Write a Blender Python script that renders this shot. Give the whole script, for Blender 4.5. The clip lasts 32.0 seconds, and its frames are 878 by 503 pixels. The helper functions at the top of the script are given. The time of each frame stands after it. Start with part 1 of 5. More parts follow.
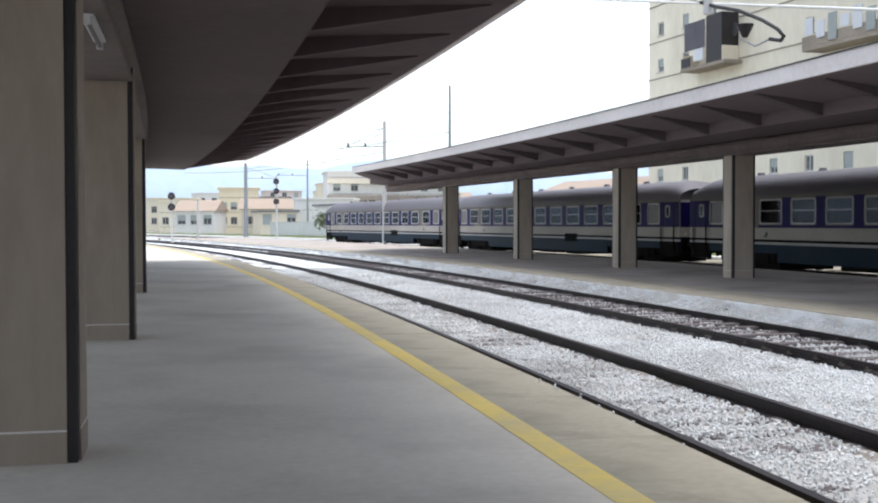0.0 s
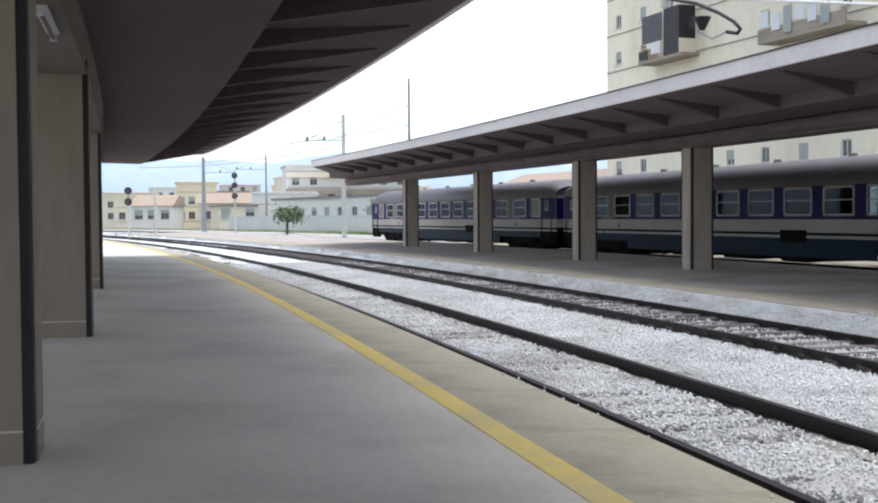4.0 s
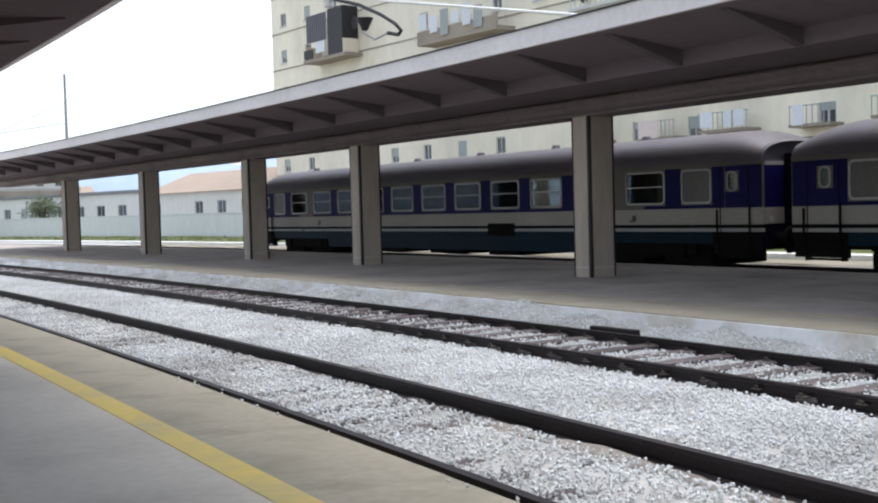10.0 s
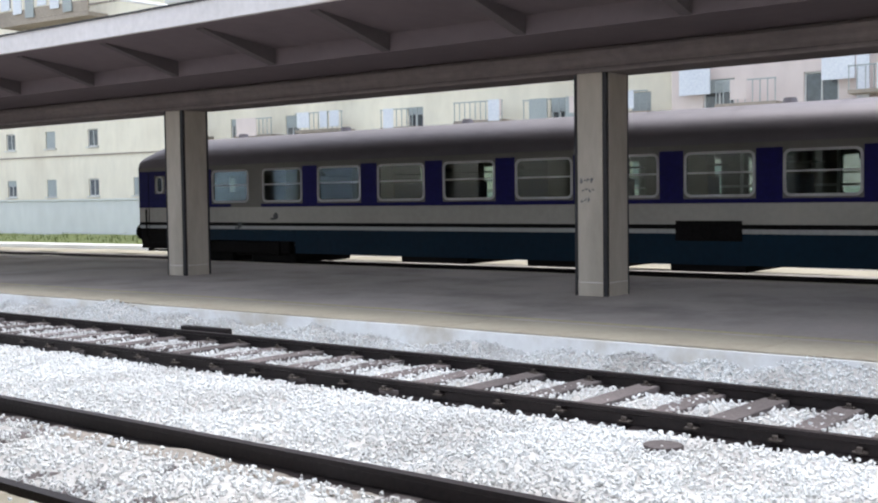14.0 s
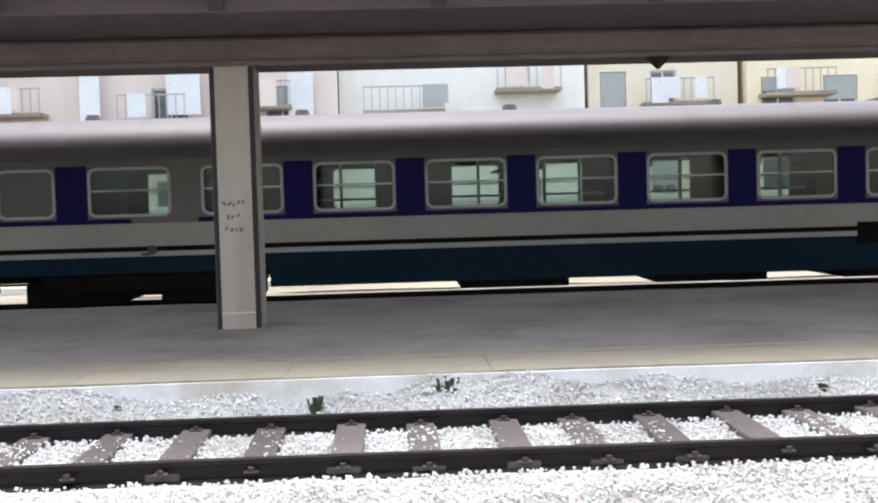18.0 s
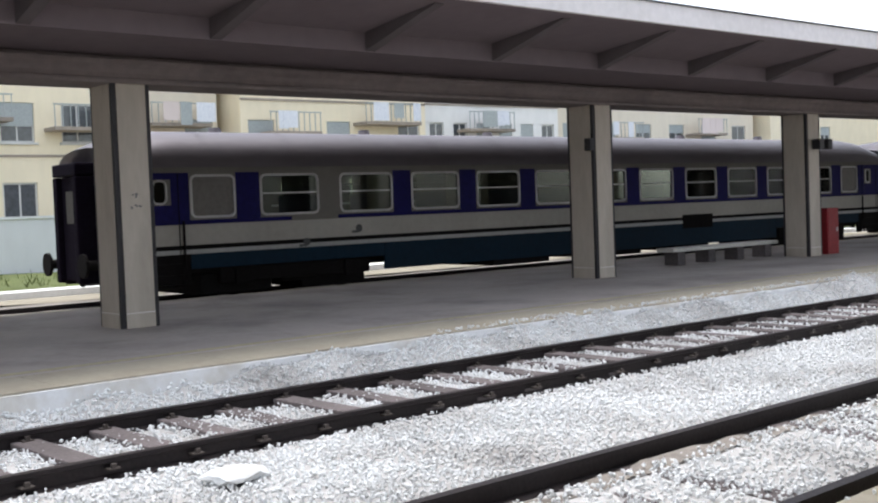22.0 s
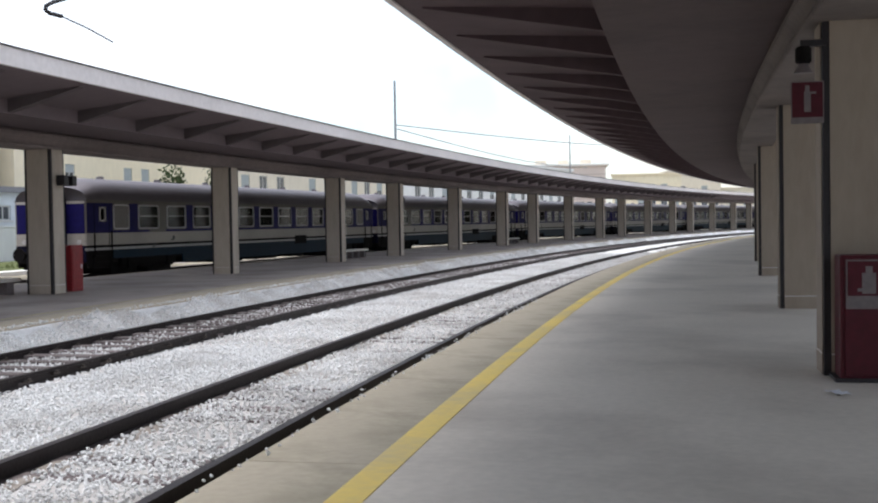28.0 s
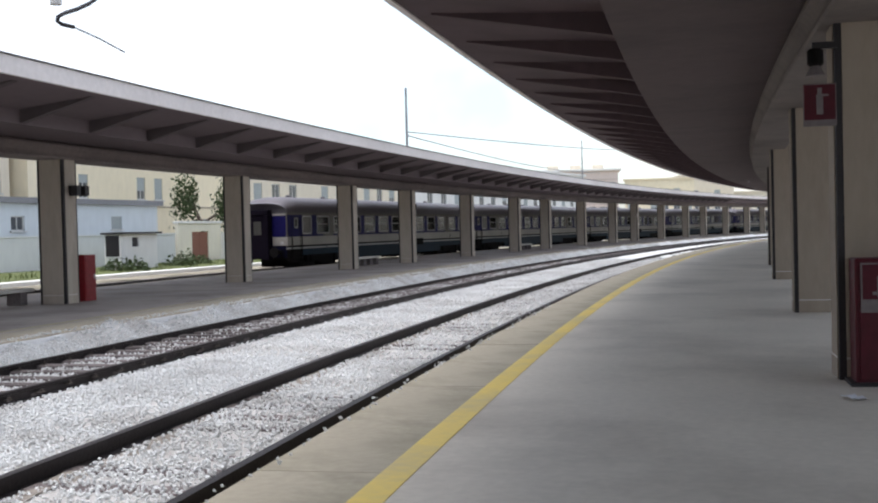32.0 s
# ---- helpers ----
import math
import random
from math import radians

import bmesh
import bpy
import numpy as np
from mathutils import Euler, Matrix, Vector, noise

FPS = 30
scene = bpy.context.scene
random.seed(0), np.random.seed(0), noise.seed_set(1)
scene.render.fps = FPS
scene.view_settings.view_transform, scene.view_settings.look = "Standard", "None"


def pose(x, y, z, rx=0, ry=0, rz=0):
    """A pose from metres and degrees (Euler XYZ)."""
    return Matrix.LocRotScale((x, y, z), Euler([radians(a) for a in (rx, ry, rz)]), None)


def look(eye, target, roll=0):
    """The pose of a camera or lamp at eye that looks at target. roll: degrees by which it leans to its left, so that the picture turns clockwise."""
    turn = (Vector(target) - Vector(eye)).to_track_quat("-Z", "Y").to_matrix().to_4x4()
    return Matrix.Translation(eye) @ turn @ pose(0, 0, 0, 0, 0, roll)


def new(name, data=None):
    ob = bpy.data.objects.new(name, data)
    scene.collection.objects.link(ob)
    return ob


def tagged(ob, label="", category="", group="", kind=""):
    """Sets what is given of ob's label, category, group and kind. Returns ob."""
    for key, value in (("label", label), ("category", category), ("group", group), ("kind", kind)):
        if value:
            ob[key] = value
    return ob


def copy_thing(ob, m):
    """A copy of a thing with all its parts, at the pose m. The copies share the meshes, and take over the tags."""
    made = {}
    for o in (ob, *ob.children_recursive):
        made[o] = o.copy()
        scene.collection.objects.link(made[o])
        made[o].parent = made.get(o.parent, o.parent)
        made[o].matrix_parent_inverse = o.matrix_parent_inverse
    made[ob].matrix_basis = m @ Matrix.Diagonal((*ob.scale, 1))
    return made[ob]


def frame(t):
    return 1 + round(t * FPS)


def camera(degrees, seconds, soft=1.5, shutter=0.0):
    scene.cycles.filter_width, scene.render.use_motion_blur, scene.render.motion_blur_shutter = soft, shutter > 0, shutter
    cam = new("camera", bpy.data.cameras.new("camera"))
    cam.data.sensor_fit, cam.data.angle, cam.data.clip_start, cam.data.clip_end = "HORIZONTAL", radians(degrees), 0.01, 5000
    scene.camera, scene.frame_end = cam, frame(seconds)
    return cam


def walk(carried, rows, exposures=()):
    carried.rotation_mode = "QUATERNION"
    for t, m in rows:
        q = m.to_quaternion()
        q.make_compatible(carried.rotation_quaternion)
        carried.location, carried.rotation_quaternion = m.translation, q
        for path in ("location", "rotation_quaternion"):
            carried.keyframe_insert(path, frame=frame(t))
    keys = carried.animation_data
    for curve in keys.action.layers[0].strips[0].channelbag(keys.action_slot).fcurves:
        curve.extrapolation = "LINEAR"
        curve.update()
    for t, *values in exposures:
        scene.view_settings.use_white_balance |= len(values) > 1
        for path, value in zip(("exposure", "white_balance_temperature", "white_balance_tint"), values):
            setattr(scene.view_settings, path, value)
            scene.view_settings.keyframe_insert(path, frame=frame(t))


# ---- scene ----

# The walk: seconds, x, y, azimuth clockwise from +y, pitch, lean to the left
EYE = 1.521
PATH = [
    (0, -0.286, 0.218, 0.00, -1.46, -0.06), (0.5, -0.289, 0.229, 0.07, -1.29, -0.06), (1, -0.292, 0.240, 0.07, -1.27, -0.05), (1.5, -0.294, 0.251, 0.22, -1.33, -0.06),
    (2, -0.297, 0.263, 0.35, -1.33, -0.07), (2.5, -0.300, 0.274, 0.31, -1.41, -0.08), (4.5, -0.315, 0.299, 3.52, -1.90, -0.49), (5, -0.323, 0.290, 5.12, -1.92, -0.50),
    (5.5, -0.331, 0.281, 6.15, -1.85, -0.48), (6, -0.338, 0.272, 8.30, -1.82, -0.49), (6.5, -0.346, 0.263, 9.91, -1.92, -0.54), (7, -0.354, 0.254, 11.15, -2.16, -0.61),
    (7.5, -0.361, 0.245, 11.89, -1.88, -0.73), (8, -0.369, 0.236, 13.17, -1.86, -0.90), (8.5, -0.359, 0.258, 14.38, -1.88, -1.10), (9, -0.348, 0.280, 15.40, -1.93, -1.27),
    (9.5, -0.338, 0.303, 16.95, -2.03, -1.46), (10, -0.328, 0.325, 18.80, -2.19, -1.60), (10.5, -0.318, 0.347, 20.38, -2.36, -1.62), (11, -0.307, 0.369, 21.58, -2.31, -1.47),
    (11.5, -0.297, 0.392, 22.52, -2.20, -1.20), (12, -0.287, 0.414, 26.15, -2.27, -0.94), (12.5, -0.259, 0.404, 29.37, -2.43, -0.78), (13, -0.231, 0.393, 31.94, -2.47, -0.69),
    (13.5, -0.202, 0.383, 35.50, -2.77, -0.60), (15.5, -0.090, 0.341, 52.69, -2.28, -1.56), (16, -0.062, 0.331, 59.07, -2.51, -1.27), (16.5, -0.049, 0.289, 64.19, -2.13, -1.11),
    (17, -0.037, 0.246, 71.15, -1.94, -1.19), (17.5, -0.025, 0.204, 76.15, -2.03, -1.39), (18, -0.012, 0.162, 81.31, -2.38, -1.60), (18.5, -0.000, 0.120, 86.33, -2.40, -1.64),
    (19, 0.012, 0.077, 90.92, -2.65, -1.66), (19.5, 0.024, 0.035, 95.73, -2.72, -1.82), (20, 0.037, -0.007, 100.82, -2.50, -2.00), (20.5, 0.081, -0.060, 104.94, -2.56, -2.21),
    (21, 0.126, -0.113, 108.41, -2.55, -2.36), (21.5, 0.171, -0.165, 113.45, -2.42, -2.38), (22, 0.216, -0.218, 121.13, -2.32, -2.19), (22.5, 0.260, -0.270, 126.94, -2.29, -1.94),
    (23, 0.305, -0.323, 131.66, -2.63, -1.75), (23.5, 0.350, -0.376, 136.20, -2.43, -1.71), (24, 0.394, -0.428, 140.09, -2.45, -1.65), (24.5, 0.400, -0.439, 143.47, -2.43, -1.56),
    (25, 0.406, -0.450, 146.63, -2.61, -1.41), (25.5, 0.412, -0.460, 149.20, -2.81, -1.26), (26, 0.418, -0.471, 151.00, -2.89, -1.18), (26.5, 0.423, -0.481, 152.16, -2.32, -1.12),
    (28.5, 0.440, -0.519, 159.38, -1.50, -0.92), (29, 0.440, -0.524, 159.33, -1.61, -0.91), (29.5, 0.440, -0.530, 159.34, -1.59, -0.96), (30, 0.440, -0.535, 159.22, -1.55, -1.01),
    (30.5, 0.439, -0.541, 158.92, -1.66, -1.05), (31, 0.439, -0.546, 158.70, -1.79, -1.16), (31.5, 0.439, -0.552, 158.16, -1.43, -1.32), (32, 0.438, -0.557, 157.86, -1.14, -1.45),
]


def aim(x, y, az, pitch, roll):
    a, p = radians(az), radians(pitch)
    return look((x, y, EYE), (x + math.sin(a) * math.cos(p), y + math.cos(a) * math.cos(p), EYE + math.sin(p)), roll)


cam = camera(42.9, 32.0, soft=2.1)
walk(cam, [(t, aim(x, y, a, p, r)) for t, x, y, a, p, r in PATH], exposures=[(0, 1.24, 6490, 11.2), (2, 1.23, 6480, 11.2), (4.5, 1.13, 6480, 11.2), (6, 1.12, 6500, 11.0), (9, 1.1, 6490, 11.0), (12, 1.4, 6450, 11.0), (13.5, 1.6, 6488, 11.0), (15.5, 1.77, 6560, 11.0), (17, 1.88, 6690, 11.3), (18.5, 1.91, 6730, 11.8), (19.5, 1.87, 6680, 11.9), (21, 1.7, 6640, 11.6), (22, 1.44, 6620, 11.4), (23, 1.05, 6620, 11.2), (24, 0.88, 6620, 11.0), (26, 0.88, 6850, 15.0), (28.5, 1.18, 6630, 12.5), (30, 1.18, 6620, 12.3), (32, 1.13, 6630, 12.6)])

# ---- light: a bright overcast noon ----
world = bpy.data.worlds.new("sky")
scene.world = world
world.use_nodes = True
wn = world.node_tree.nodes
wl = world.node_tree.links
sky = wn.new("ShaderNodeTexSky")
sky.sky_type, sky.sun_disc = "NISHITA", False
SUN_EL, SUN_AZ = radians(81), radians(75)
sky.sun_elevation, sky.sun_rotation = SUN_EL, SUN_AZ
sky.air_density, sky.dust_density, sky.ozone_density = 1.0, 1.5, 1.0
soft_sky = wn.new("ShaderNodeHueSaturation")
soft_sky.inputs["Saturation"].default_value = 0.46
wl.new(sky.outputs[0], soft_sky.inputs["Color"])
# thin cloud with pale blue gaps, all over the sky
veil, gaps, tint = wn.new("ShaderNodeTexNoise"), wn.new("ShaderNodeMapRange"), wn.new("ShaderNodeMix")
veil.inputs["Scale"].default_value, veil.inputs["Detail"].default_value, veil.inputs["Roughness"].default_value = 2.6, 5, 0.55
gaps.inputs[1].default_value, gaps.inputs[2].default_value = 0.45, 0.68
wl.new(wn.new("ShaderNodeTexCoord").outputs["Generated"], veil.inputs["Vector"])
wl.new(veil.outputs["Fac"], gaps.inputs[0])
tint.data_type, tint.blend_type = "RGBA", "MULTIPLY"
tint.inputs[7].default_value = (0.64, 0.77, 0.81, 1)
wl.new(gaps.outputs[0], tint.inputs[0])
wl.new(soft_sky.outputs[0], tint.inputs[6])
wl.new(tint.outputs[2], wn["Background"].inputs["Color"])
wn["Background"].inputs["Strength"].default_value = 0.15
sun = new("sun", bpy.data.lights.new("sun", "SUN"))
sun.data.energy, sun.data.angle, sun.data.color = 1.3, radians(45), (1.0, 0.99, 0.98)
sun.matrix_world = look((math.sin(SUN_AZ) * 50, math.cos(SUN_AZ) * 50, math.tan(SUN_EL) * 50), (0, 0, 0))

# ---- plan: everything lies along one curve. s runs along the tracks, d across them ----
CX, CY, R0, PHI = -418.027, -82.077, 426.008, radians(78.892)


def A(s, d, z=0.0):
    th = PHI + s / R0
    return Vector((CX + (R0 + d) * math.sin(th), CY + (R0 + d) * math.cos(th), z))


def at(s, d, z=0.0, turn=0.0):
    """The pose at s, d: local x along the tracks, local y away from the near platform."""
    return Matrix.Translation(A(s, d, z)) @ Matrix.Rotation(-(PHI + s / R0) + radians(turn), 4, "Z")


# ---- materials ----
def mat(name, c1, c2=None, rough=0.8, scale=6.0, bump=0.15, metal=0.0, big=0.35, spec=0.3, coord="Object", streak=None, per_object=0.0, stain=None):
    """Two-scale noise between two colours, with fine relief."""
    m = bpy.data.materials.new(name)
    m.use_nodes = True
    nt = m.node_tree
    n, l = nt.nodes, nt.links
    b = n["Principled BSDF"]
    b.inputs["Roughness"].default_value = rough
    b.inputs["Metallic"].default_value = metal
    b.inputs["Specular IOR Level"].default_value = spec
    c2 = c2 or tuple(v * 0.75 for v in c1)
    tc = n.new("ShaderNodeTexCoord")
    mp = n.new("ShaderNodeMapping")
    l.new(tc.outputs[coord], mp.inputs["Vector"])
    if streak:
        mp.inputs["Scale"].default_value = streak
    fine, wide = n.new("ShaderNodeTexNoise"), n.new("ShaderNodeTexNoise")
    fine.inputs["Scale"].default_value, fine.inputs["Detail"].default_value = scale * 6, 6
    wide.inputs["Scale"].default_value, wide.inputs["Detail"].default_value = scale * 0.25, 4
    l.new(mp.outputs[0], fine.inputs["Vector"]), l.new(mp.outputs[0], wide.inputs["Vector"])
    mixf = n.new("ShaderNodeMix")
    mixf.data_type = "FLOAT"
    mixf.inputs[0].default_value = big
    l.new(fine.outputs["Fac"], mixf.inputs[2]), l.new(wide.outputs["Fac"], mixf.inputs[3])
    ramp = n.new("ShaderNodeMapRange")
    ramp.inputs[1].default_value, ramp.inputs[2].default_value = 0.32, 0.68
    l.new(mixf.outputs[0], ramp.inputs[0])
    mix = n.new("ShaderNodeMix")
    mix.data_type = "RGBA"
    mix.inputs[6].default_value, mix.inputs[7].default_value = (*c2, 1), (*c1, 1)
    l.new(ramp.outputs[0], mix.inputs[0])
    out = mix.outputs[2]
    if stain:
        blot, lim, dark = n.new("ShaderNodeTexNoise"), n.new("ShaderNodeMapRange"), n.new("ShaderNodeMix")
        blot.inputs["Scale"].default_value, blot.inputs["Detail"].default_value, blot.inputs["Roughness"].default_value = stain[0], 7, 0.65
        l.new(mp.outputs[0], blot.inputs["Vector"])
        lim.inputs[1].default_value, lim.inputs[2].default_value, lim.inputs[4].default_value = 0.47, 0.68, stain[1]
        l.new(blot.outputs["Fac"], lim.inputs[0])
        dark.data_type = "RGBA"
        dark.inputs[7].default_value = (*stain[2], 1)
        l.new(lim.outputs[0], dark.inputs[0]), l.new(out, dark.inputs[6])
        out = dark.outputs[2]
    if per_object:
        oi = n.new("ShaderNodeObjectInfo")
        rm = n.new("ShaderNodeMapRange")
        rm.inputs[3].default_value, rm.inputs[4].default_value = 1 - per_object, 1 + per_object
        l.new(oi.outputs["Random"], rm.inputs[0])
        hs = n.new("ShaderNodeHueSaturation")
        l.new(out, hs.inputs["Color"]), l.new(rm.outputs[0], hs.inputs["Value"])
        out = hs.outputs[0]
    l.new(out, b.inputs["Base Color"])
    if bump:
        bp = n.new("ShaderNodeBump")
        bp.inputs["Strength"].default_value, bp.inputs["Distance"].default_value = bump, 0.02
        l.new(fine.outputs["Fac"], bp.inputs["Height"]), l.new(bp.outputs[0], b.inputs["Normal"])
    return m


def glass(name, tint=(0.85, 0.9, 0.9), rough=0.03):
    m = bpy.data.materials.new(name)
    m.use_nodes = True
    n, l = m.node_tree.nodes, m.node_tree.links
    n.remove(n["Principled BSDF"])
    tr, gl, mx, fr = n.new("ShaderNodeBsdfTransparent"), n.new("ShaderNodeBsdfGlossy"), n.new("ShaderNodeMixShader"), n.new("ShaderNodeFresnel")
    tr.inputs[0].default_value = (*tint, 1)
    gl.inputs["Roughness"].default_value = rough
    fr.inputs[0].default_value = 1.28
    l.new(fr.outputs[0], mx.inputs[0]), l.new(tr.outputs[0], mx.inputs[1]), l.new(gl.outputs[0], mx.inputs[2])
    l.new(mx.outputs[0], n["Material Output"].inputs[0])
    return m


M_ASPHALT = mat("platform_asphalt", (0.68, 0.625, 0.54), (0.55, 0.505, 0.435), 0.65, 2.0, 0.12, big=0.55, spec=0.2, stain=(0.3, 0.45, (0.25, 0.222, 0.19)))
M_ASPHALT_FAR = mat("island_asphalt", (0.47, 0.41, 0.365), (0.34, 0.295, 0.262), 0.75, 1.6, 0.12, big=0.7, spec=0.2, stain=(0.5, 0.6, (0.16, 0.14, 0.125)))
M_KERB = mat("kerb_concrete", (0.47, 0.42, 0.325), (0.36, 0.32, 0.25), 0.85, 2.2, 0.2, big=0.6, per_object=0.03, stain=(0.9, 0.6, (0.22, 0.2, 0.14)))
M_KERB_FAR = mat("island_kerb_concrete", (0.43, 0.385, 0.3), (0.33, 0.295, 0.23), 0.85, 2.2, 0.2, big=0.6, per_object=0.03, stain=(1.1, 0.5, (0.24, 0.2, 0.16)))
M_YELLOW = mat("yellow_paint", (0.84, 0.63, 0.15), (0.66, 0.52, 0.19), 0.7, 2.0, 0.1, big=0.6, stain=(0.9, 0.5, (0.45, 0.4, 0.28)))
M_FADED = mat("faded_paint", (0.5, 0.44, 0.27), (0.32, 0.28, 0.2), 0.8, 3.0, 0.1)
M_BALLAST = mat("limestone_ballast", (0.52, 0.51, 0.5), (0.36, 0.35, 0.34), 0.95, 3.0, 0.5, big=0.4, stain=(0.8, 0.55, (0.24, 0.215, 0.195)))
M_EARTH = mat("stony_earth", (0.36, 0.32, 0.25), (0.2, 0.18, 0.13), 0.95, 1.5, 0.6, big=0.6)
M_DARK_BALLAST = mat("dark_ballast", (0.3, 0.27, 0.24), (0.13, 0.115, 0.1), 0.95, 2.0, 0.8, big=0.6)
M_LIMED = mat("limed_kerb_face", (0.86, 0.86, 0.86), (0.68, 0.67, 0.67), 0.9, 1.6, 0.2, big=0.7, stain=(0.9, 0.8, (0.5, 0.44, 0.35)))
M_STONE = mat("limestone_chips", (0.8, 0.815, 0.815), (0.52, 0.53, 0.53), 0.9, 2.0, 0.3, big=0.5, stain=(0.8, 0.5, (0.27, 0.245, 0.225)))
M_RAIL = mat("rusty_steel", (0.028, 0.02, 0.02), (0.014, 0.011, 0.012), 0.6, 5.0, 0.2, metal=0.3)
M_SLEEPER = mat("sleeper_concrete", (0.15, 0.128, 0.126), (0.08, 0.068, 0.068), 0.9, 4.0, 0.3, per_object=0.25)
M_CONC = mat("canopy_concrete", (0.25, 0.207, 0.197), (0.168, 0.138, 0.132), 0.85, 1.2, 0.1, big=0.6, stain=(0.7, 0.5, (0.12, 0.1, 0.1)))
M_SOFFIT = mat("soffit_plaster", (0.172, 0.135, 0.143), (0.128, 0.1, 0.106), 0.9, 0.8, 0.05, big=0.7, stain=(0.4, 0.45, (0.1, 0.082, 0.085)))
# Copies for the near canopy, darkened to put its shade into the colour.
M_SOFFIT_SHADED = mat("shaded_brown_soffit", (0.118, 0.088, 0.089), (0.083, 0.061, 0.062), 0.9, 0.8, 0.05, big=0.7, stain=(0.4, 0.5, (0.045, 0.036, 0.037)))
M_BEAM_SHADED = mat("shaded_brown_beam", (0.19, 0.16, 0.145), (0.13, 0.11, 0.1), 0.85, 1.2, 0.1, big=0.6, stain=(0.7, 0.5, (0.08, 0.065, 0.06)))
M_PILLAR_SHADED = mat("shaded_brown_pillar", (0.38, 0.315, 0.255), (0.285, 0.236, 0.19), 0.8, 1.0, 0.1, big=0.65, streak=(2, 2, 0.5), stain=(0.8, 0.5, (0.2, 0.155, 0.125)))
# Far ribs darker than their soffit: rib-side shade put into the colour.
M_RIB_FAR_SHADED = mat("shaded_far_rib_concrete", (0.132, 0.11, 0.113), (0.094, 0.077, 0.08), 0.9, 0.8, 0.1, big=0.6)
M_CHAIR = mat("rusty_chair_iron", (0.075, 0.06, 0.053), (0.042, 0.035, 0.03), 0.8, 6.0, 0.2)
# Near ribs and outer slab darker again, their shade put into the colour.
M_RIB_SHADED = mat("shaded_rib_concrete", (0.105, 0.072, 0.077), (0.07, 0.047, 0.052), 0.9, 0.8, 0.1, big=0.6, stain=(0.6, 0.5, (0.025, 0.02, 0.022)))
M_PILLAR = mat("pillar_concrete", (0.54, 0.47, 0.39), (0.42, 0.36, 0.3), 0.8, 1.0, 0.1, big=0.65, streak=(2, 2, 0.5), stain=(0.8, 0.45, (0.26, 0.21, 0.17)))
M_FASCIA = mat("fascia_paint", (0.78, 0.72, 0.7), (0.6, 0.55, 0.53), 0.7, 1.5, 0.08, big=0.6)
M_DARK = mat("dark_steel", (0.035, 0.03, 0.032), (0.02, 0.018, 0.02), 0.5, 6.0, 0.1)
M_GROUND = mat("bare_ground", (0.3, 0.28, 0.23), (0.17, 0.165, 0.12), 0.95, 0.4, 0.4, big=0.6)



# ---- mesh helpers ----
def mesh(name, verts, faces, material=None, smooth=False):
    me = bpy.data.meshes.new(name)
    me.from_pydata([tuple(v) for v in verts], [], faces)
    if material:
        me.materials.append(material)
    if smooth:
        me.polygons.foreach_set("use_smooth", [True] * len(me.polygons))
    me.update()
    return me


def part(name, bm, material, parent, label=""):
    """One mesh object under a thing or a part; bm is a bmesh or a mesh."""
    if isinstance(bm, bmesh.types.BMesh):
        me = bpy.data.meshes.new(name)
        bm.to_mesh(me)
        bm.free()
    else:
        me = bm
    if material and not me.materials:
        me.materials.append(material)
    ob = new(name, me)
    ob.parent = parent
    return tagged(ob, label)


def thing(name, label, category, group="", kind="", m=None):
    ob = new(name)
    ob.empty_display_size = 0.2
    if m is not None:
        ob.matrix_world = m
    return tagged(ob, label, category, group, kind)


def box(x0, x1, y0, y1, z0, z1, bevel=0.0):
    bm = bmesh.new()
    bmesh.ops.create_cube(bm, size=1)
    for v in bm.verts:
        v.co = Vector(((x0 + x1) / 2 + v.co.x * (x1 - x0), (y0 + y1) / 2 + v.co.y * (y1 - y0), (z0 + z1) / 2 + v.co.z * (z1 - z0)))
    if bevel:
        bmesh.ops.bevel(bm, geom=bm.edges[:], offset=bevel, segments=2, affect="EDGES", profile=0.6)
    return bm


def join(*bms):
    out = bmesh.new()
    for b in bms:
        me = bpy.data.meshes.new("tmp")
        b.to_mesh(me)
        out.from_mesh(me)
        bpy.data.meshes.remove(me)
        b.free()
    return out


def cyl(r, z0, z1, seg=16, r2=None, axis="Z", at_=(0, 0, 0), bevel=0.0):
    bm = bmesh.new()
    bmesh.ops.create_cone(bm, cap_ends=True, segments=seg, radius1=r, radius2=r if r2 is None else r2, depth=z1 - z0)
    bmesh.ops.translate(bm, verts=bm.verts, vec=(0, 0, (z0 + z1) / 2))
    if bevel:
        bmesh.ops.bevel(bm, geom=[e for e in bm.edges if len(e.link_faces) == 2 and e.calc_face_angle() > 1], offset=bevel, segments=2, affect="EDGES")
    if axis == "X":
        bmesh.ops.rotate(bm, verts=bm.verts, matrix=Matrix.Rotation(radians(90), 3, "Y"))
    if axis == "Y":
        bmesh.ops.rotate(bm, verts=bm.verts, matrix=Matrix.Rotation(radians(-90), 3, "X"))
    bmesh.ops.translate(bm, verts=bm.verts, vec=at_)
    return bm


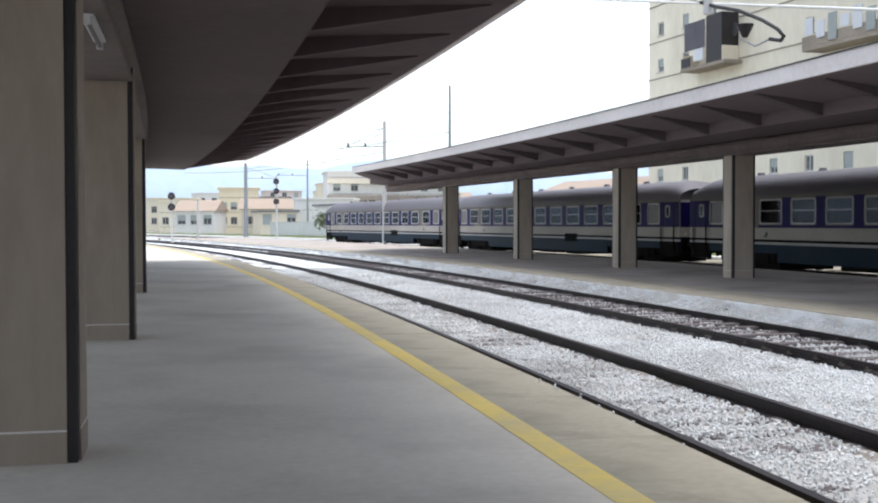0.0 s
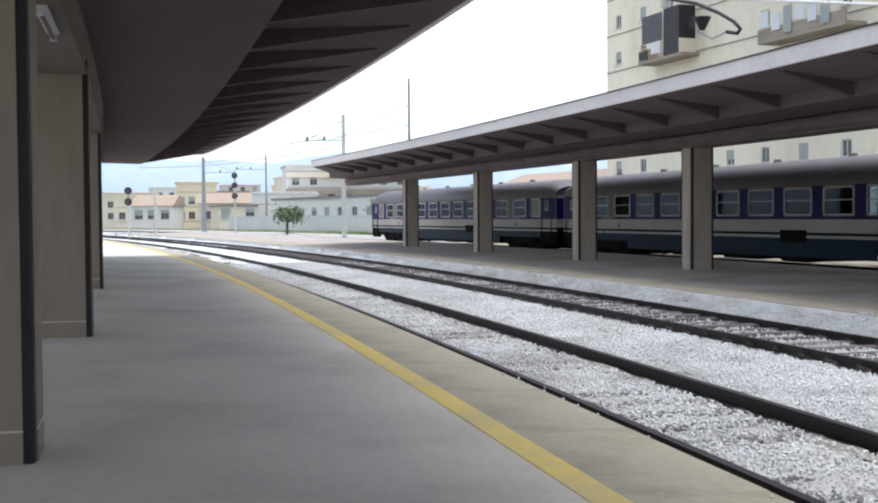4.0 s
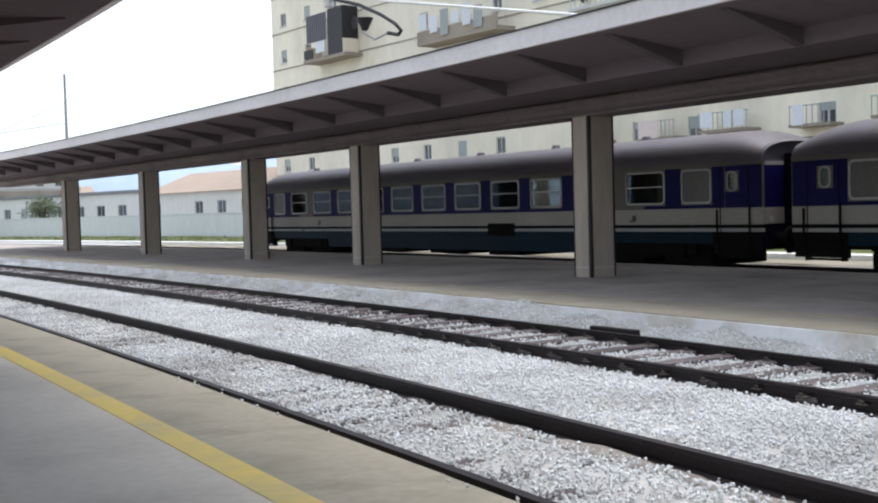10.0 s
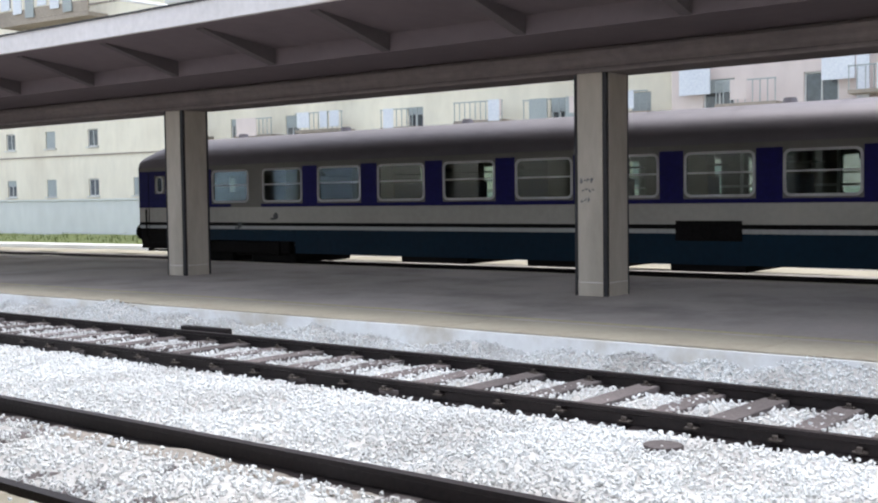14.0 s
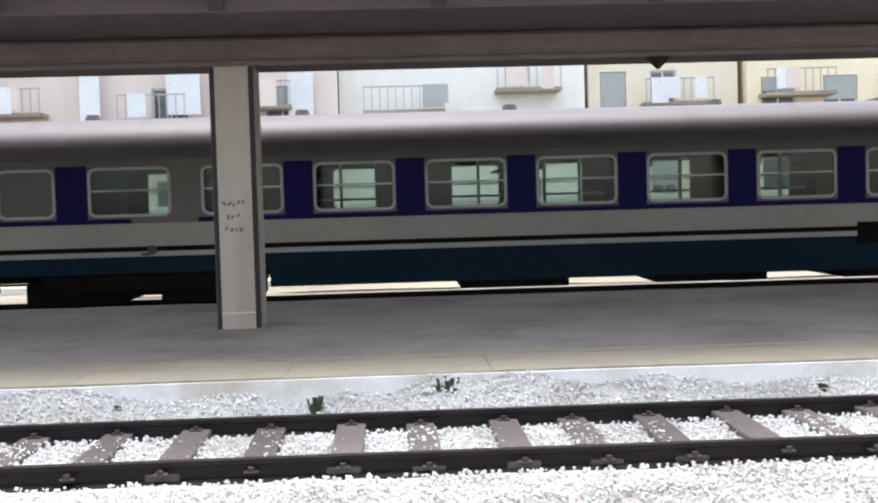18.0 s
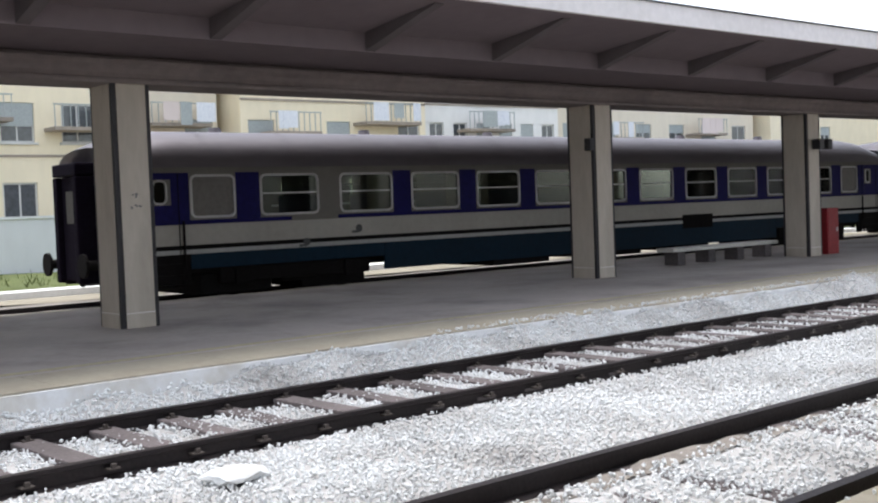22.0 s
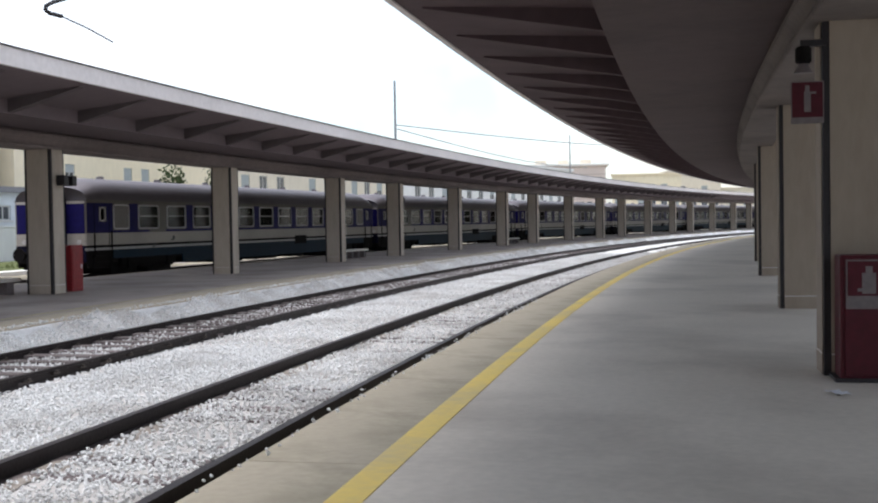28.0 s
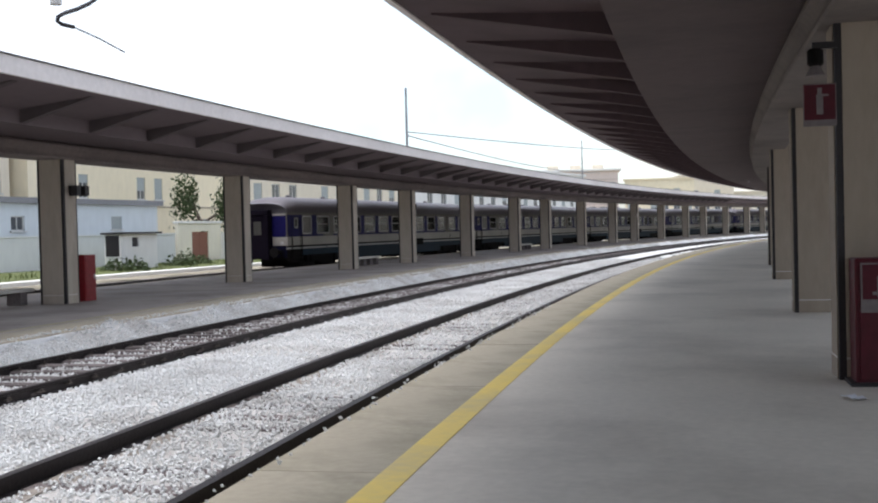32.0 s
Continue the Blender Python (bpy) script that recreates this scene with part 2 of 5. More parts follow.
def sweep(name, profile, s0, s1, step, material, closed=True, wob=0.0, skew=None):
    """A profile of (d, z) points drawn along the curve from s0 to s1."""
    n = max(1, int(math.ceil((s1 - s0) / step)))
    k = len(profile)
    verts, faces = [], []
    for i in range(n + 1):
        s = s0 + (s1 - s0) * i / n
        for d, z in profile:
            dz = wob * (noise.noise((s * 0.9, d * 2.3, 3)) if wob else 0)
            cut = skew[1] * max(0, skew[0] - d) * max(0, 1 - (s - s0) / 20) if skew else 0
            verts.append(A(s + cut, d, z + dz))
    m = k if closed else k - 1
    for i in range(n):
        for j in range(m):
            a, b = i * k + j, i * k + (j + 1) % k
            faces.append((a, b, b + k, a + k))
    if closed:
        faces.append(tuple(reversed(range(k))))
        faces.append(tuple(range(n * k, n * k + k)))
    me = mesh(name, verts, faces, material)
    bm = bmesh.new()
    bm.from_mesh(me)
    bmesh.ops.recalc_face_normals(bm, faces=bm.faces)
    bm.to_mesh(me)
    bm.free()
    return me


def rect(d0, d1, z0, z1):
    return [(d0, z0), (d1, z0), (d1, z1), (d0, z1)]


def facade(x0, x1, z0, z1, holes, thick=0.2):
    """A wall in the xz plane, its face at y = 0 and its back at y = thick, with real openings (x0, x1, z0, z1)."""
    xs = sorted({x0, x1, *[h[0] for h in holes], *[h[1] for h in holes]})
    zs = sorted({z0, z1, *[h[2] for h in holes], *[h[3] for h in holes]})
    verts, faces, ids = [], [], {}

    def v(i, j, k):
        key = (i, j, k)
        if key not in ids:
            ids[key] = len(verts)
            verts.append((xs[i], k * thick, zs[j]))
        return ids[key]

    solid = {}
    for i in range(len(xs) - 1):
        for j in range(len(zs) - 1):
            cx, cz = (xs[i] + xs[i + 1]) / 2, (zs[j] + zs[j + 1]) / 2
            solid[i, j] = not any(h[0] < cx < h[1] and h[2] < cz < h[3] for h in holes)
    for (i, j), ok in solid.items():
        if not ok:
            continue
        faces.append((v(i, j, 0), v(i + 1, j, 0), v(i + 1, j + 1, 0), v(i, j + 1, 0)))
        faces.append((v(i, j + 1, 1), v(i + 1, j + 1, 1), v(i + 1, j, 1), v(i, j, 1)))
        for di, dj, a, b in ((-1, 0, (i, j + 1), (i, j)), (1, 0, (i + 1, j), (i + 1, j + 1)), (0, -1, (i, j), (i + 1, j)), (0, 1, (i + 1, j + 1), (i, j + 1))):
            if not solid.get((i + di, j + dj), False):
                faces.append((v(*a, 0), v(*a, 1), v(*b, 1), v(*b, 0)))
    return mesh("wall", verts, faces)


# ---- ground, platforms, ballast ----
ground = new("ground", mesh("ground", [(-2500, -2500, -0.5), (2500, -2500, -0.5), (2500, 2500, -0.5), (-2500, 2500, -0.5)], [(0, 1, 2, 3)], M_GROUND))
tagged(ground, "bare dry earth and gravel round the station", "ground", kind="structure")

EDGE, YEL, FEDGE, FBACK = 2.94, 2.01, 10.15, 18.3
near = new("platform_near", sweep("platform_near", [(-6.4, -0.5), (2.1, -0.5), (2.1, 0), (-6.4, 0)], -110, 260, 2.0, M_ASPHALT))
tagged(near, "grey asphalt platform surface with dark stains", "platform", kind="structure")
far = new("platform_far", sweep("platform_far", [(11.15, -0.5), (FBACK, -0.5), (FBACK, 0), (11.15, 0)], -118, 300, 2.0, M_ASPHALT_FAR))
tagged(far, "grey-brown asphalt island platform between two tracks", "platform", kind="structure")
line = new("yellow_safety_line", sweep("yellow_safety_line", rect(YEL - 0.105, YEL + 0.105, 0.001, 0.005), -105, 250, 1.5, M_YELLOW))
tagged(line, "worn yellow safety line painted along the platform", "line", kind="structure")
line = new("faded_safety_line", sweep("faded_safety_line", rect(11.28, 11.42, 0.001, 0.005), -118, 280, 1.5, M_FADED))
tagged(line, "faded pale safety line on the island platform", "line", kind="structure")


def heap(s, d):
    """Height of the loose stones swept up against the island platform, and of the gutter beside the near kerb."""
    up = 0.19 + 0.06 * np.sin(0.83 * s + 1.7 * np.sin(0.31 * s)) + 0.045 * np.sin(2.3 * s + 0.7) * np.sin(0.57 * s + 1) + 0.04 * np.sin(5.9 * s + np.sin(1.1 * s) * 2)
    up = up + 0.1 * np.clip((s - 8) / 6, 0, 1)
    return up * np.clip((d - 9.5) / 0.6, 0, 1) + 0.025 * np.clip((7.2 - d) / 0.4, 0, 1) * np.clip((d - 5.2) / 0.2, 0, 1) + 0.012 * np.exp(-((d - 4.96) / 0.12) ** 2) - 0.16 * np.clip((3.74 - d) / 0.06, 0, 1) - sum(0.025 * np.exp(-((d - r) / 0.13) ** 2) for r in (5.12, 7.78, 9.33))


def ballast(name, d0, d1, s0, s1, ds, dd, z, amp, label, material=M_BALLAST):
    nd, ns = int((d1 - d0) / dd), int((s1 - s0) / ds)
    verts, faces = [], []
    for i in range(ns + 1):
        for j in range(nd + 1):
            s, d = s0 + i * ds, d0 + j * dd
            h = amp * (noise.noise((s * 3.1, d * 3.1, 0)) + 0.6 * noise.noise((s * 0.5, d * 0.9, 7)))
            verts.append(A(s, d, z + h + (float(heap(s, d)) if d1 < 11 else 0)))
    for i in range(ns):
        for j in range(nd):
            a = i * (nd + 1) + j
            faces.append((a, a + 1, a + nd + 2, a + nd + 1))
    ob = new(name, mesh(name, verts, faces, material))
    return tagged(ob, label, "ballast", kind="stuff")


ballast("track_gutter", EDGE, 3.74, -118, 300, 0.6, 0.2, -0.34, 0.02, "dark gravel between platform edge and rail", M_DARK_BALLAST)
ballast("rail_dirt", 4.8, 5.07, -40, 60, 0.2, 0.05, -0.337, 0.05, "dark oily dirt along the rail", M_DARK_BALLAST)
ballast("track_ballast", 3.74, FEDGE, -40, 60, 0.18, 0.12, -0.34, 0.025, "pale crushed limestone ballast between the rails")
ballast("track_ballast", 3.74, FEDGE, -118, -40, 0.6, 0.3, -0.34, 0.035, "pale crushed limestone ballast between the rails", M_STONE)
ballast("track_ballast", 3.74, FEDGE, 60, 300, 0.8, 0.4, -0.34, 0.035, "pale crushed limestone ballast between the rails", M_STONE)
# Added out of view: pale ground that bounces light under the near canopy.
ballast("yard_ballast", -22, -6.4, -100, 130, 1.0, 0.8, -0.32, 0.04, "unseen pale ballast added behind the near platform to brighten it")
ballast("yard_ballast", FBACK, 24.6, -70, 300, 1.0, 0.6, -0.3, 0.04, "dark ballast of the outer track", M_DARK_BALLAST)
ballast("yard_ballast", 24.6, 30.0, -70, 300, 1.0, 0.6, -0.3, 0.04, "brown stony ground beside the service path", M_EARTH)
ballast("yard_ballast", FBACK, 30.0, -230, -70, 1.0, 0.6, -0.3, 0.04, "pale crushed limestone ballast of the outer tracks")
ballast("yard_ballast", -6, 18.3, -260, -118, 1.5, 0.8, -0.3, 0.05, "pale crushed limestone ballast beyond the platform ends")

# ---- rails ----
RAIL_PROFILE = [(-0.075, -0.17), (0.075, -0.17), (0.075, -0.155), (0.012, -0.13), (0.012, -0.045), (0.038, -0.035), (0.038, 0), (-0.038, 0), (-0.038, -0.035), (-0.012, -0.045), (-0.012, -0.13), (-0.075, -0.155)]
RAIL_Z = -0.2
b = join(box(-0.05, 0.05, -0.1, 0.1, 0.0, 0.012, 0.003), box(-0.022, 0.022, -0.095, -0.07, 0.012, 0.045, 0.008), box(-0.022, 0.022, 0.07, 0.095, 0.012, 0.045, 0.008))
chair_me = bpy.data.meshes.new("rail_chair")
b.to_mesh(chair_me)
b.free()
chair_me.materials.append(M_CHAIR)
for ti, (da, db) in enumerate(((3.5, 5.12), (7.78, 9.33), (20.9, 22.44))):
    track = thing("railway_track", "rusty steel rails on half-buried sleepers in pale ballast", "track", "parallel tracks", kind="structure")
    for d in (da, db):
        me = sweep("rail", [(d + x * 1.05, RAIL_Z + y * 0.97) for x, y in RAIL_PROFILE], -230, 300, 2.5, M_RAIL)
        part("rail", me, None, track)
    sl = box(-0.12, 0.12, -0.79, 0.79, -0.1, 0.0, 0.015)
    sl_me = bpy.data.meshes.new("sleeper")
    sl.to_mesh(sl_me)
    sl.free()
    sl_me.materials.append(M_SLEEPER)
    rng = random.Random(ti)
    for i in range(260 if ti < 2 else 60):
        s = -70 + i * 0.62 if ti < 2 else -70 + i * 2.48
        ob = new("sleeper", sl_me)
        ob.parent = track
        if ti == 1 and -16 < s < 18:
            for y in ((da - db) / 2, (db - da) / 2):
                cl = new("rail_chair", chair_me)
                cl.parent = ob
                cl.matrix_local = Matrix.Translation((0, y, 0))
        ob.matrix_world = at(s + rng.uniform(-0.03, 0.03), (da + db) / 2 + rng.uniform(-0.03, 0.03), (-0.29 if ti == 1 else -0.338) + rng.uniform(-0.012, 0.012), rng.uniform(-1, 1))

# ---- canopies: pillars, beam, sloping slab, wedge ribs ----


def pillar_mesh(name, w, dep, h):
    """A pillar with dark recessed strips at its four corners."""
    g = 0.075
    core = box(-w / 2 + 0.012, w / 2 - 0.012, -dep / 2 + 0.012, dep / 2 - 0.012, 0, h)
    return core, [box(-w / 2 + g, w / 2 - g, -dep / 2, -dep / 2 + 0.011, 0, h, 0.004), box(-w / 2 + g, w / 2 - g, dep / 2 - 0.011, dep / 2, 0, h, 0.004),
                  box(-w / 2, -w / 2 + 0.011, -dep / 2 + g, dep / 2 - g, 0, h, 0.004), box(w / 2 - 0.011, w / 2, -dep / 2 + g, dep / 2 - g, 0, h, 0.004)]


def canopy(name, label, face, sign, places, s0, s1, reach, back, w, dep, ztip, ribs, inner, gap, soffit, skew=None, outer=None, beam=M_CONC, skin=M_PILLAR):
    """face: d of the pillar faces towards the track; sign: +1 if the pillars' other side lies at larger d."""
    top = thing(name, label, "canopy", kind="structure")

    def D(u):
        return face + sign * u
    zb, zs = 3.36, 3.76
    prof = [(0.0, zb), (dep, zb), (dep, zs), (0.02, zs), (0.02, 3.7), (-0.1, 3.7), (-0.125, 3.67), (-0.12, 3.61), (-0.06, 3.56), (-0.025, 3.5), (-0.02, 3.44), (-0.06, 3.425), (-0.07, 3.385), (-0.05, zb)]
    part("beam", sweep("beam", [(D(u), z) for u, z in prof], s0, s1, 2.0, beam), None, top, "concrete beam with rounded mouldings")
    zl, zi = 3.7, 3.97
    slab = [(D(-reach), ztip + 0.02), (D(-inner), zi), (D(-inner), zl), (D(0), zs - 0.02), (D(dep), zs - 0.02), (D(dep + inner), zl), (D(dep + inner), zi), (D(dep + back), ztip + 0.02), (D(dep + back), ztip + 0.2), (D(dep / 2), ztip + 0.12), (D(-reach), ztip + 0.2)]
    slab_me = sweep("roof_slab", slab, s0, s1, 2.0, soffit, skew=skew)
    # Outer rib zone takes the darker skin, shade laid on by material.
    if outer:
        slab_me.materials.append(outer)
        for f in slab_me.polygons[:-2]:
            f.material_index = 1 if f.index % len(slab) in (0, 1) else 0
    part("roof_slab", slab_me, None, top, "dull plastered soffit slab")
    part("fascia", sweep("fascia", rect(*sorted((D(-reach - 0.08), D(-reach))), ztip, ztip + 0.3), s0, s1, 2.0, M_FASCIA, skew=skew), None, top, "pale painted fascia")
    part("fascia", sweep("fascia", rect(*sorted((D(dep + back), D(dep + back + 0.08))), ztip, ztip + 0.3), s0, s1, 2.0, M_FASCIA), None, top, "pale painted fascia")
    part("roof_edge", sweep("roof_edge", rect(*sorted((D(-reach - 0.11), D(-reach + 0.05))), ztip + 0.3, ztip + 0.325), s0, s1, 2.0, M_DARK, skew=skew), None, top, "thin dark drip edge")
    # wedge ribs, deep at the inner end
    ui, uo = inner, reach - 0.25
    zo = zi + (ztip - zi) * (uo - ui) / (reach - ui)
    rv = [(-0.08, -ui - 0.003, zi + 0.03), (-0.08, -ui - 0.003, zl + 0.01), (-0.08, -uo, zo), (-0.08, -uo, zo + 0.05)]
    verts = [(x * k, sign * y, z) for k in (1, -1) for x, y, z in rv]
    rib = mesh("rib", verts, [(0, 1, 2, 3), (7, 6, 5, 4), (0, 4, 5, 1), (1, 5, 6, 2), (2, 6, 7, 3), (3, 7, 4, 0)], outer or M_RIB_FAR_SHADED)
    s = ribs
    while s < min(s1, 130):
        if s > s0 + (7 if skew else 0.3):
            ob = new("rib", rib)
            ob.parent = top
            ob.matrix_world = at(s, face)
        s += gap
    core, skins = pillar_mesh(name, w, dep, 3.6)
    core_me, skin_me = bpy.data.meshes.new("pillar"), []
    core.to_mesh(core_me)
    core.free()
    core_me.materials.append(M_DARK)
    for b in skins:
        me = bpy.data.meshes.new("facing")
        b.to_mesh(me)
        b.free()
        me.materials.append(skin)
        skin_me.append(me)
    g = 0.075
    b = join(*[box(x0, x1, y0, y1, 0.0, 0.2, 0.002) for x0, x1, y0, y1 in ((-w / 2 + g, w / 2 - g, -dep / 2 - 0.004, -dep / 2), (-w / 2 + g, w / 2 - g, dep / 2, dep / 2 + 0.004), (-w / 2 - 0.004, -w / 2, -dep / 2 + g, dep / 2 - g), (w / 2, w / 2 + 0.004, -dep / 2 + g, dep / 2 - g))])
    plinth_me = bpy.data.meshes.new("plinth")
    b.to_mesh(plinth_me)
    b.free()
    plinth_me.materials.append(skin)
    b = join(*[box(x0, x1, y0, y1, 0.201, 0.213) for x0, x1, y0, y1 in ((-w / 2 + g, w / 2 - g, -dep / 2 - 0.003, -dep / 2), (-w / 2 + g, w / 2 - g, dep / 2, dep / 2 + 0.003), (-w / 2 - 0.003, -w / 2, -dep / 2 + g, dep / 2 - g), (w / 2, w / 2 + 0.003, -dep / 2 + g, dep / 2 - g))])
    joint_me = bpy.data.meshes.new("plinth_joint")
    b.to_mesh(joint_me)
    b.free()
    joint_me.materials.append(M_FASCIA)
    for s in places:
        shift = 0.0
        if sign < 0:
            shift = 0.07 if s < 5 else -0.06 if s < 15 else -0.3 if s < 25 else -0.38
        p = new("pillar", core_me)
        p.parent = top
        p.matrix_world = at(s, D(dep / 2) + shift)
        for me in skin_me:
            f = new("facing", me)
            f.parent = p
        for name_, me in (("plinth", plinth_me), ("plinth_joint", joint_me)):
            f = new(name_, me)
            f.parent = p
        tagged(p, "beige concrete pillar with dark recessed corner strips")
    return top


FAR_PILLARS = [-54.05, -44.63, -35.22, -28.06, -18.59, -9.15, -2.08, 7.31, 16.78, 23.89, 33.35, 42.89, 50.11, 59.37, 68.72, 75.83, 85.29, 94.7, 101.85, 111.3, 120.7, 127.9, 137.3, 146.7, 153.9, 163.3, 172.8, 179.9, 189.3, 198.8]
NEAR_PILLARS = [-53.6, -43.5, -33.4, -25.9, -15.65, -7.95, 2.2, 12.0, 20.15, 31.1, 41.0, 48.8, 59.0, 69.1, 77.0, 87.0, 97.2, 105.0]
# Unseen back side is drawn out past the front reach, to shade the train.
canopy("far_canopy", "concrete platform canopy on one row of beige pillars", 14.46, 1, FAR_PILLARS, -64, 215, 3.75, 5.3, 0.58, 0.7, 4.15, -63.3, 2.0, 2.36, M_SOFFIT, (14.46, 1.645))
# Unseen back reach is set by how much light the near platform needs.
canopy("near_canopy", "concrete platform canopy with ribbed underside on beige pillars", -1.12, -1, NEAR_PILLARS, -47, 115, 4.5, 3.5, 0.58, 0.75, 4.1, -46.26, 2.1, 2.07, M_SOFFIT_SHADED, None, M_RIB_SHADED, M_BEAM_SHADED, M_PILLAR_SHADED)

# ---- the train ----
M_ROOF = mat("coach_roof", (0.17, 0.152, 0.165), (0.108, 0.096, 0.105), 0.52, 1.0, 0.05, big=0.7, metal=0.4, spec=0.5, streak=(0.3, 2, 1))
M_GREY = mat("coach_grey_paint", (0.205, 0.187, 0.167), (0.145, 0.132, 0.118), 0.55, 1.2, 0.03, big=0.7, spec=0.12)
M_WAIST = mat("coach_cream_grey_paint", (0.47, 0.435, 0.39), (0.34, 0.31, 0.28), 0.55, 1.2, 0.03, big=0.7, spec=0.12)
M_BLUE = mat("coach_blue_paint", (0.012, 0.009, 0.1), (0.008, 0.006, 0.06), 0.5, 1.5, 0.03, spec=0.1)
M_TEAL = mat("coach_teal_paint", (0.004, 0.022, 0.042), (0.0025, 0.011, 0.022), 0.5, 1.2, 0.03, big=0.6, spec=0.1)
M_WHITE = mat("coach_white_line", (0.46, 0.45, 0.44), (0.34, 0.33, 0.32), 0.5, 2.0, 0.02)
M_BLACK = mat("underframe_grime", (0.014, 0.012, 0.012), (0.007, 0.006, 0.006), 0.85, 4.0, 0.3, spec=0.08)
M_ALU = mat("window_aluminium", (0.58, 0.56, 0.55), (0.46, 0.44, 0.43), 0.5, 4.0, 0.02)
M_FROST = mat("frosted_glass", (0.17, 0.15, 0.135), (0.12, 0.105, 0.095), 0.35, 2.0, 0.02)
M_SEAT = mat("seat_cloth", (0.05, 0.06, 0.1), (0.03, 0.035, 0.06), 0.9, 8.0, 0.1)
M_INSIDE = mat("coach_lining", (0.075, 0.07, 0.06), (0.05, 0.046, 0.04), 0.7, 2.0, 0.02)
M_RUBBER = mat("gangway_rubber", (0.011, 0.008, 0.015), (0.006, 0.004, 0.008), 0.8, 3.0, 0.2, spec=0.05)
M_END = mat("end_wall_paint", (0.01, 0.01, 0.032), (0.006, 0.006, 0.018), 0.7, 2.0, 0.1, spec=0.08)
M_CURTAIN = mat("curtain_cloth", (0.12, 0.1, 0.075), (0.07, 0.06, 0.045), 0.95, 6.0, 0.3, streak=(6, 1, 0.3))
M_MARK = mat("grey_marking", (0.1, 0.1, 0.1), (0.07, 0.07, 0.07), 0.6, 6.0, 0.0)
M_GLASS = glass("coach_glass", (0.78, 0.83, 0.79))
LEN, HALF, AXIS = 28.3, 1.42, 21.67
WINDOWS = [(1.66, 2.62), (3.28, 4.68)] + [(5.3 + 2.02 * k, 6.7 + 2.02 * k) for k in range(9)] + [(23.62, 25.02), (25.68, 26.64)]
DOORWIN = [(0.82, 1.1), (27.2, 27.48)]


def ring(x0, x1, z0, z1, w, r):
    """A window frame with rounded corners, w wide and proud of the side."""
    def loop(g):
        pts = []
        for cx, cz, a0 in ((x1 - r, z1 - r, 0), (x0 + r, z1 - r, 90), (x0 + r, z0 + r, 180), (x1 - r, z0 + r, 270)):
            pts += [(cx + (r + g) * math.cos(radians(a0 + a)), cz + (r + g) * math.sin(radians(a0 + a))) for a in (0, 30, 60, 90)]
        return pts
    inner, outer = loop(-0.012), loop(w - 0.012)
    n = len(inner)
    bm = bmesh.new()
    rows = [[bm.verts.new((x, y, z)) for x, z in pts] for pts, y in ((inner, 0.03), (inner, -0.018), (outer, -0.012), (outer, 0.0))]
    for p, q in zip(rows, rows[1:]):
        for i in range(n):
            j = (i + 1) % n
            bm.faces.new((p[i], p[j], q[j], q[i]))
    bmesh.ops.recalc_face_normals(bm, faces=bm.faces)
    return bm


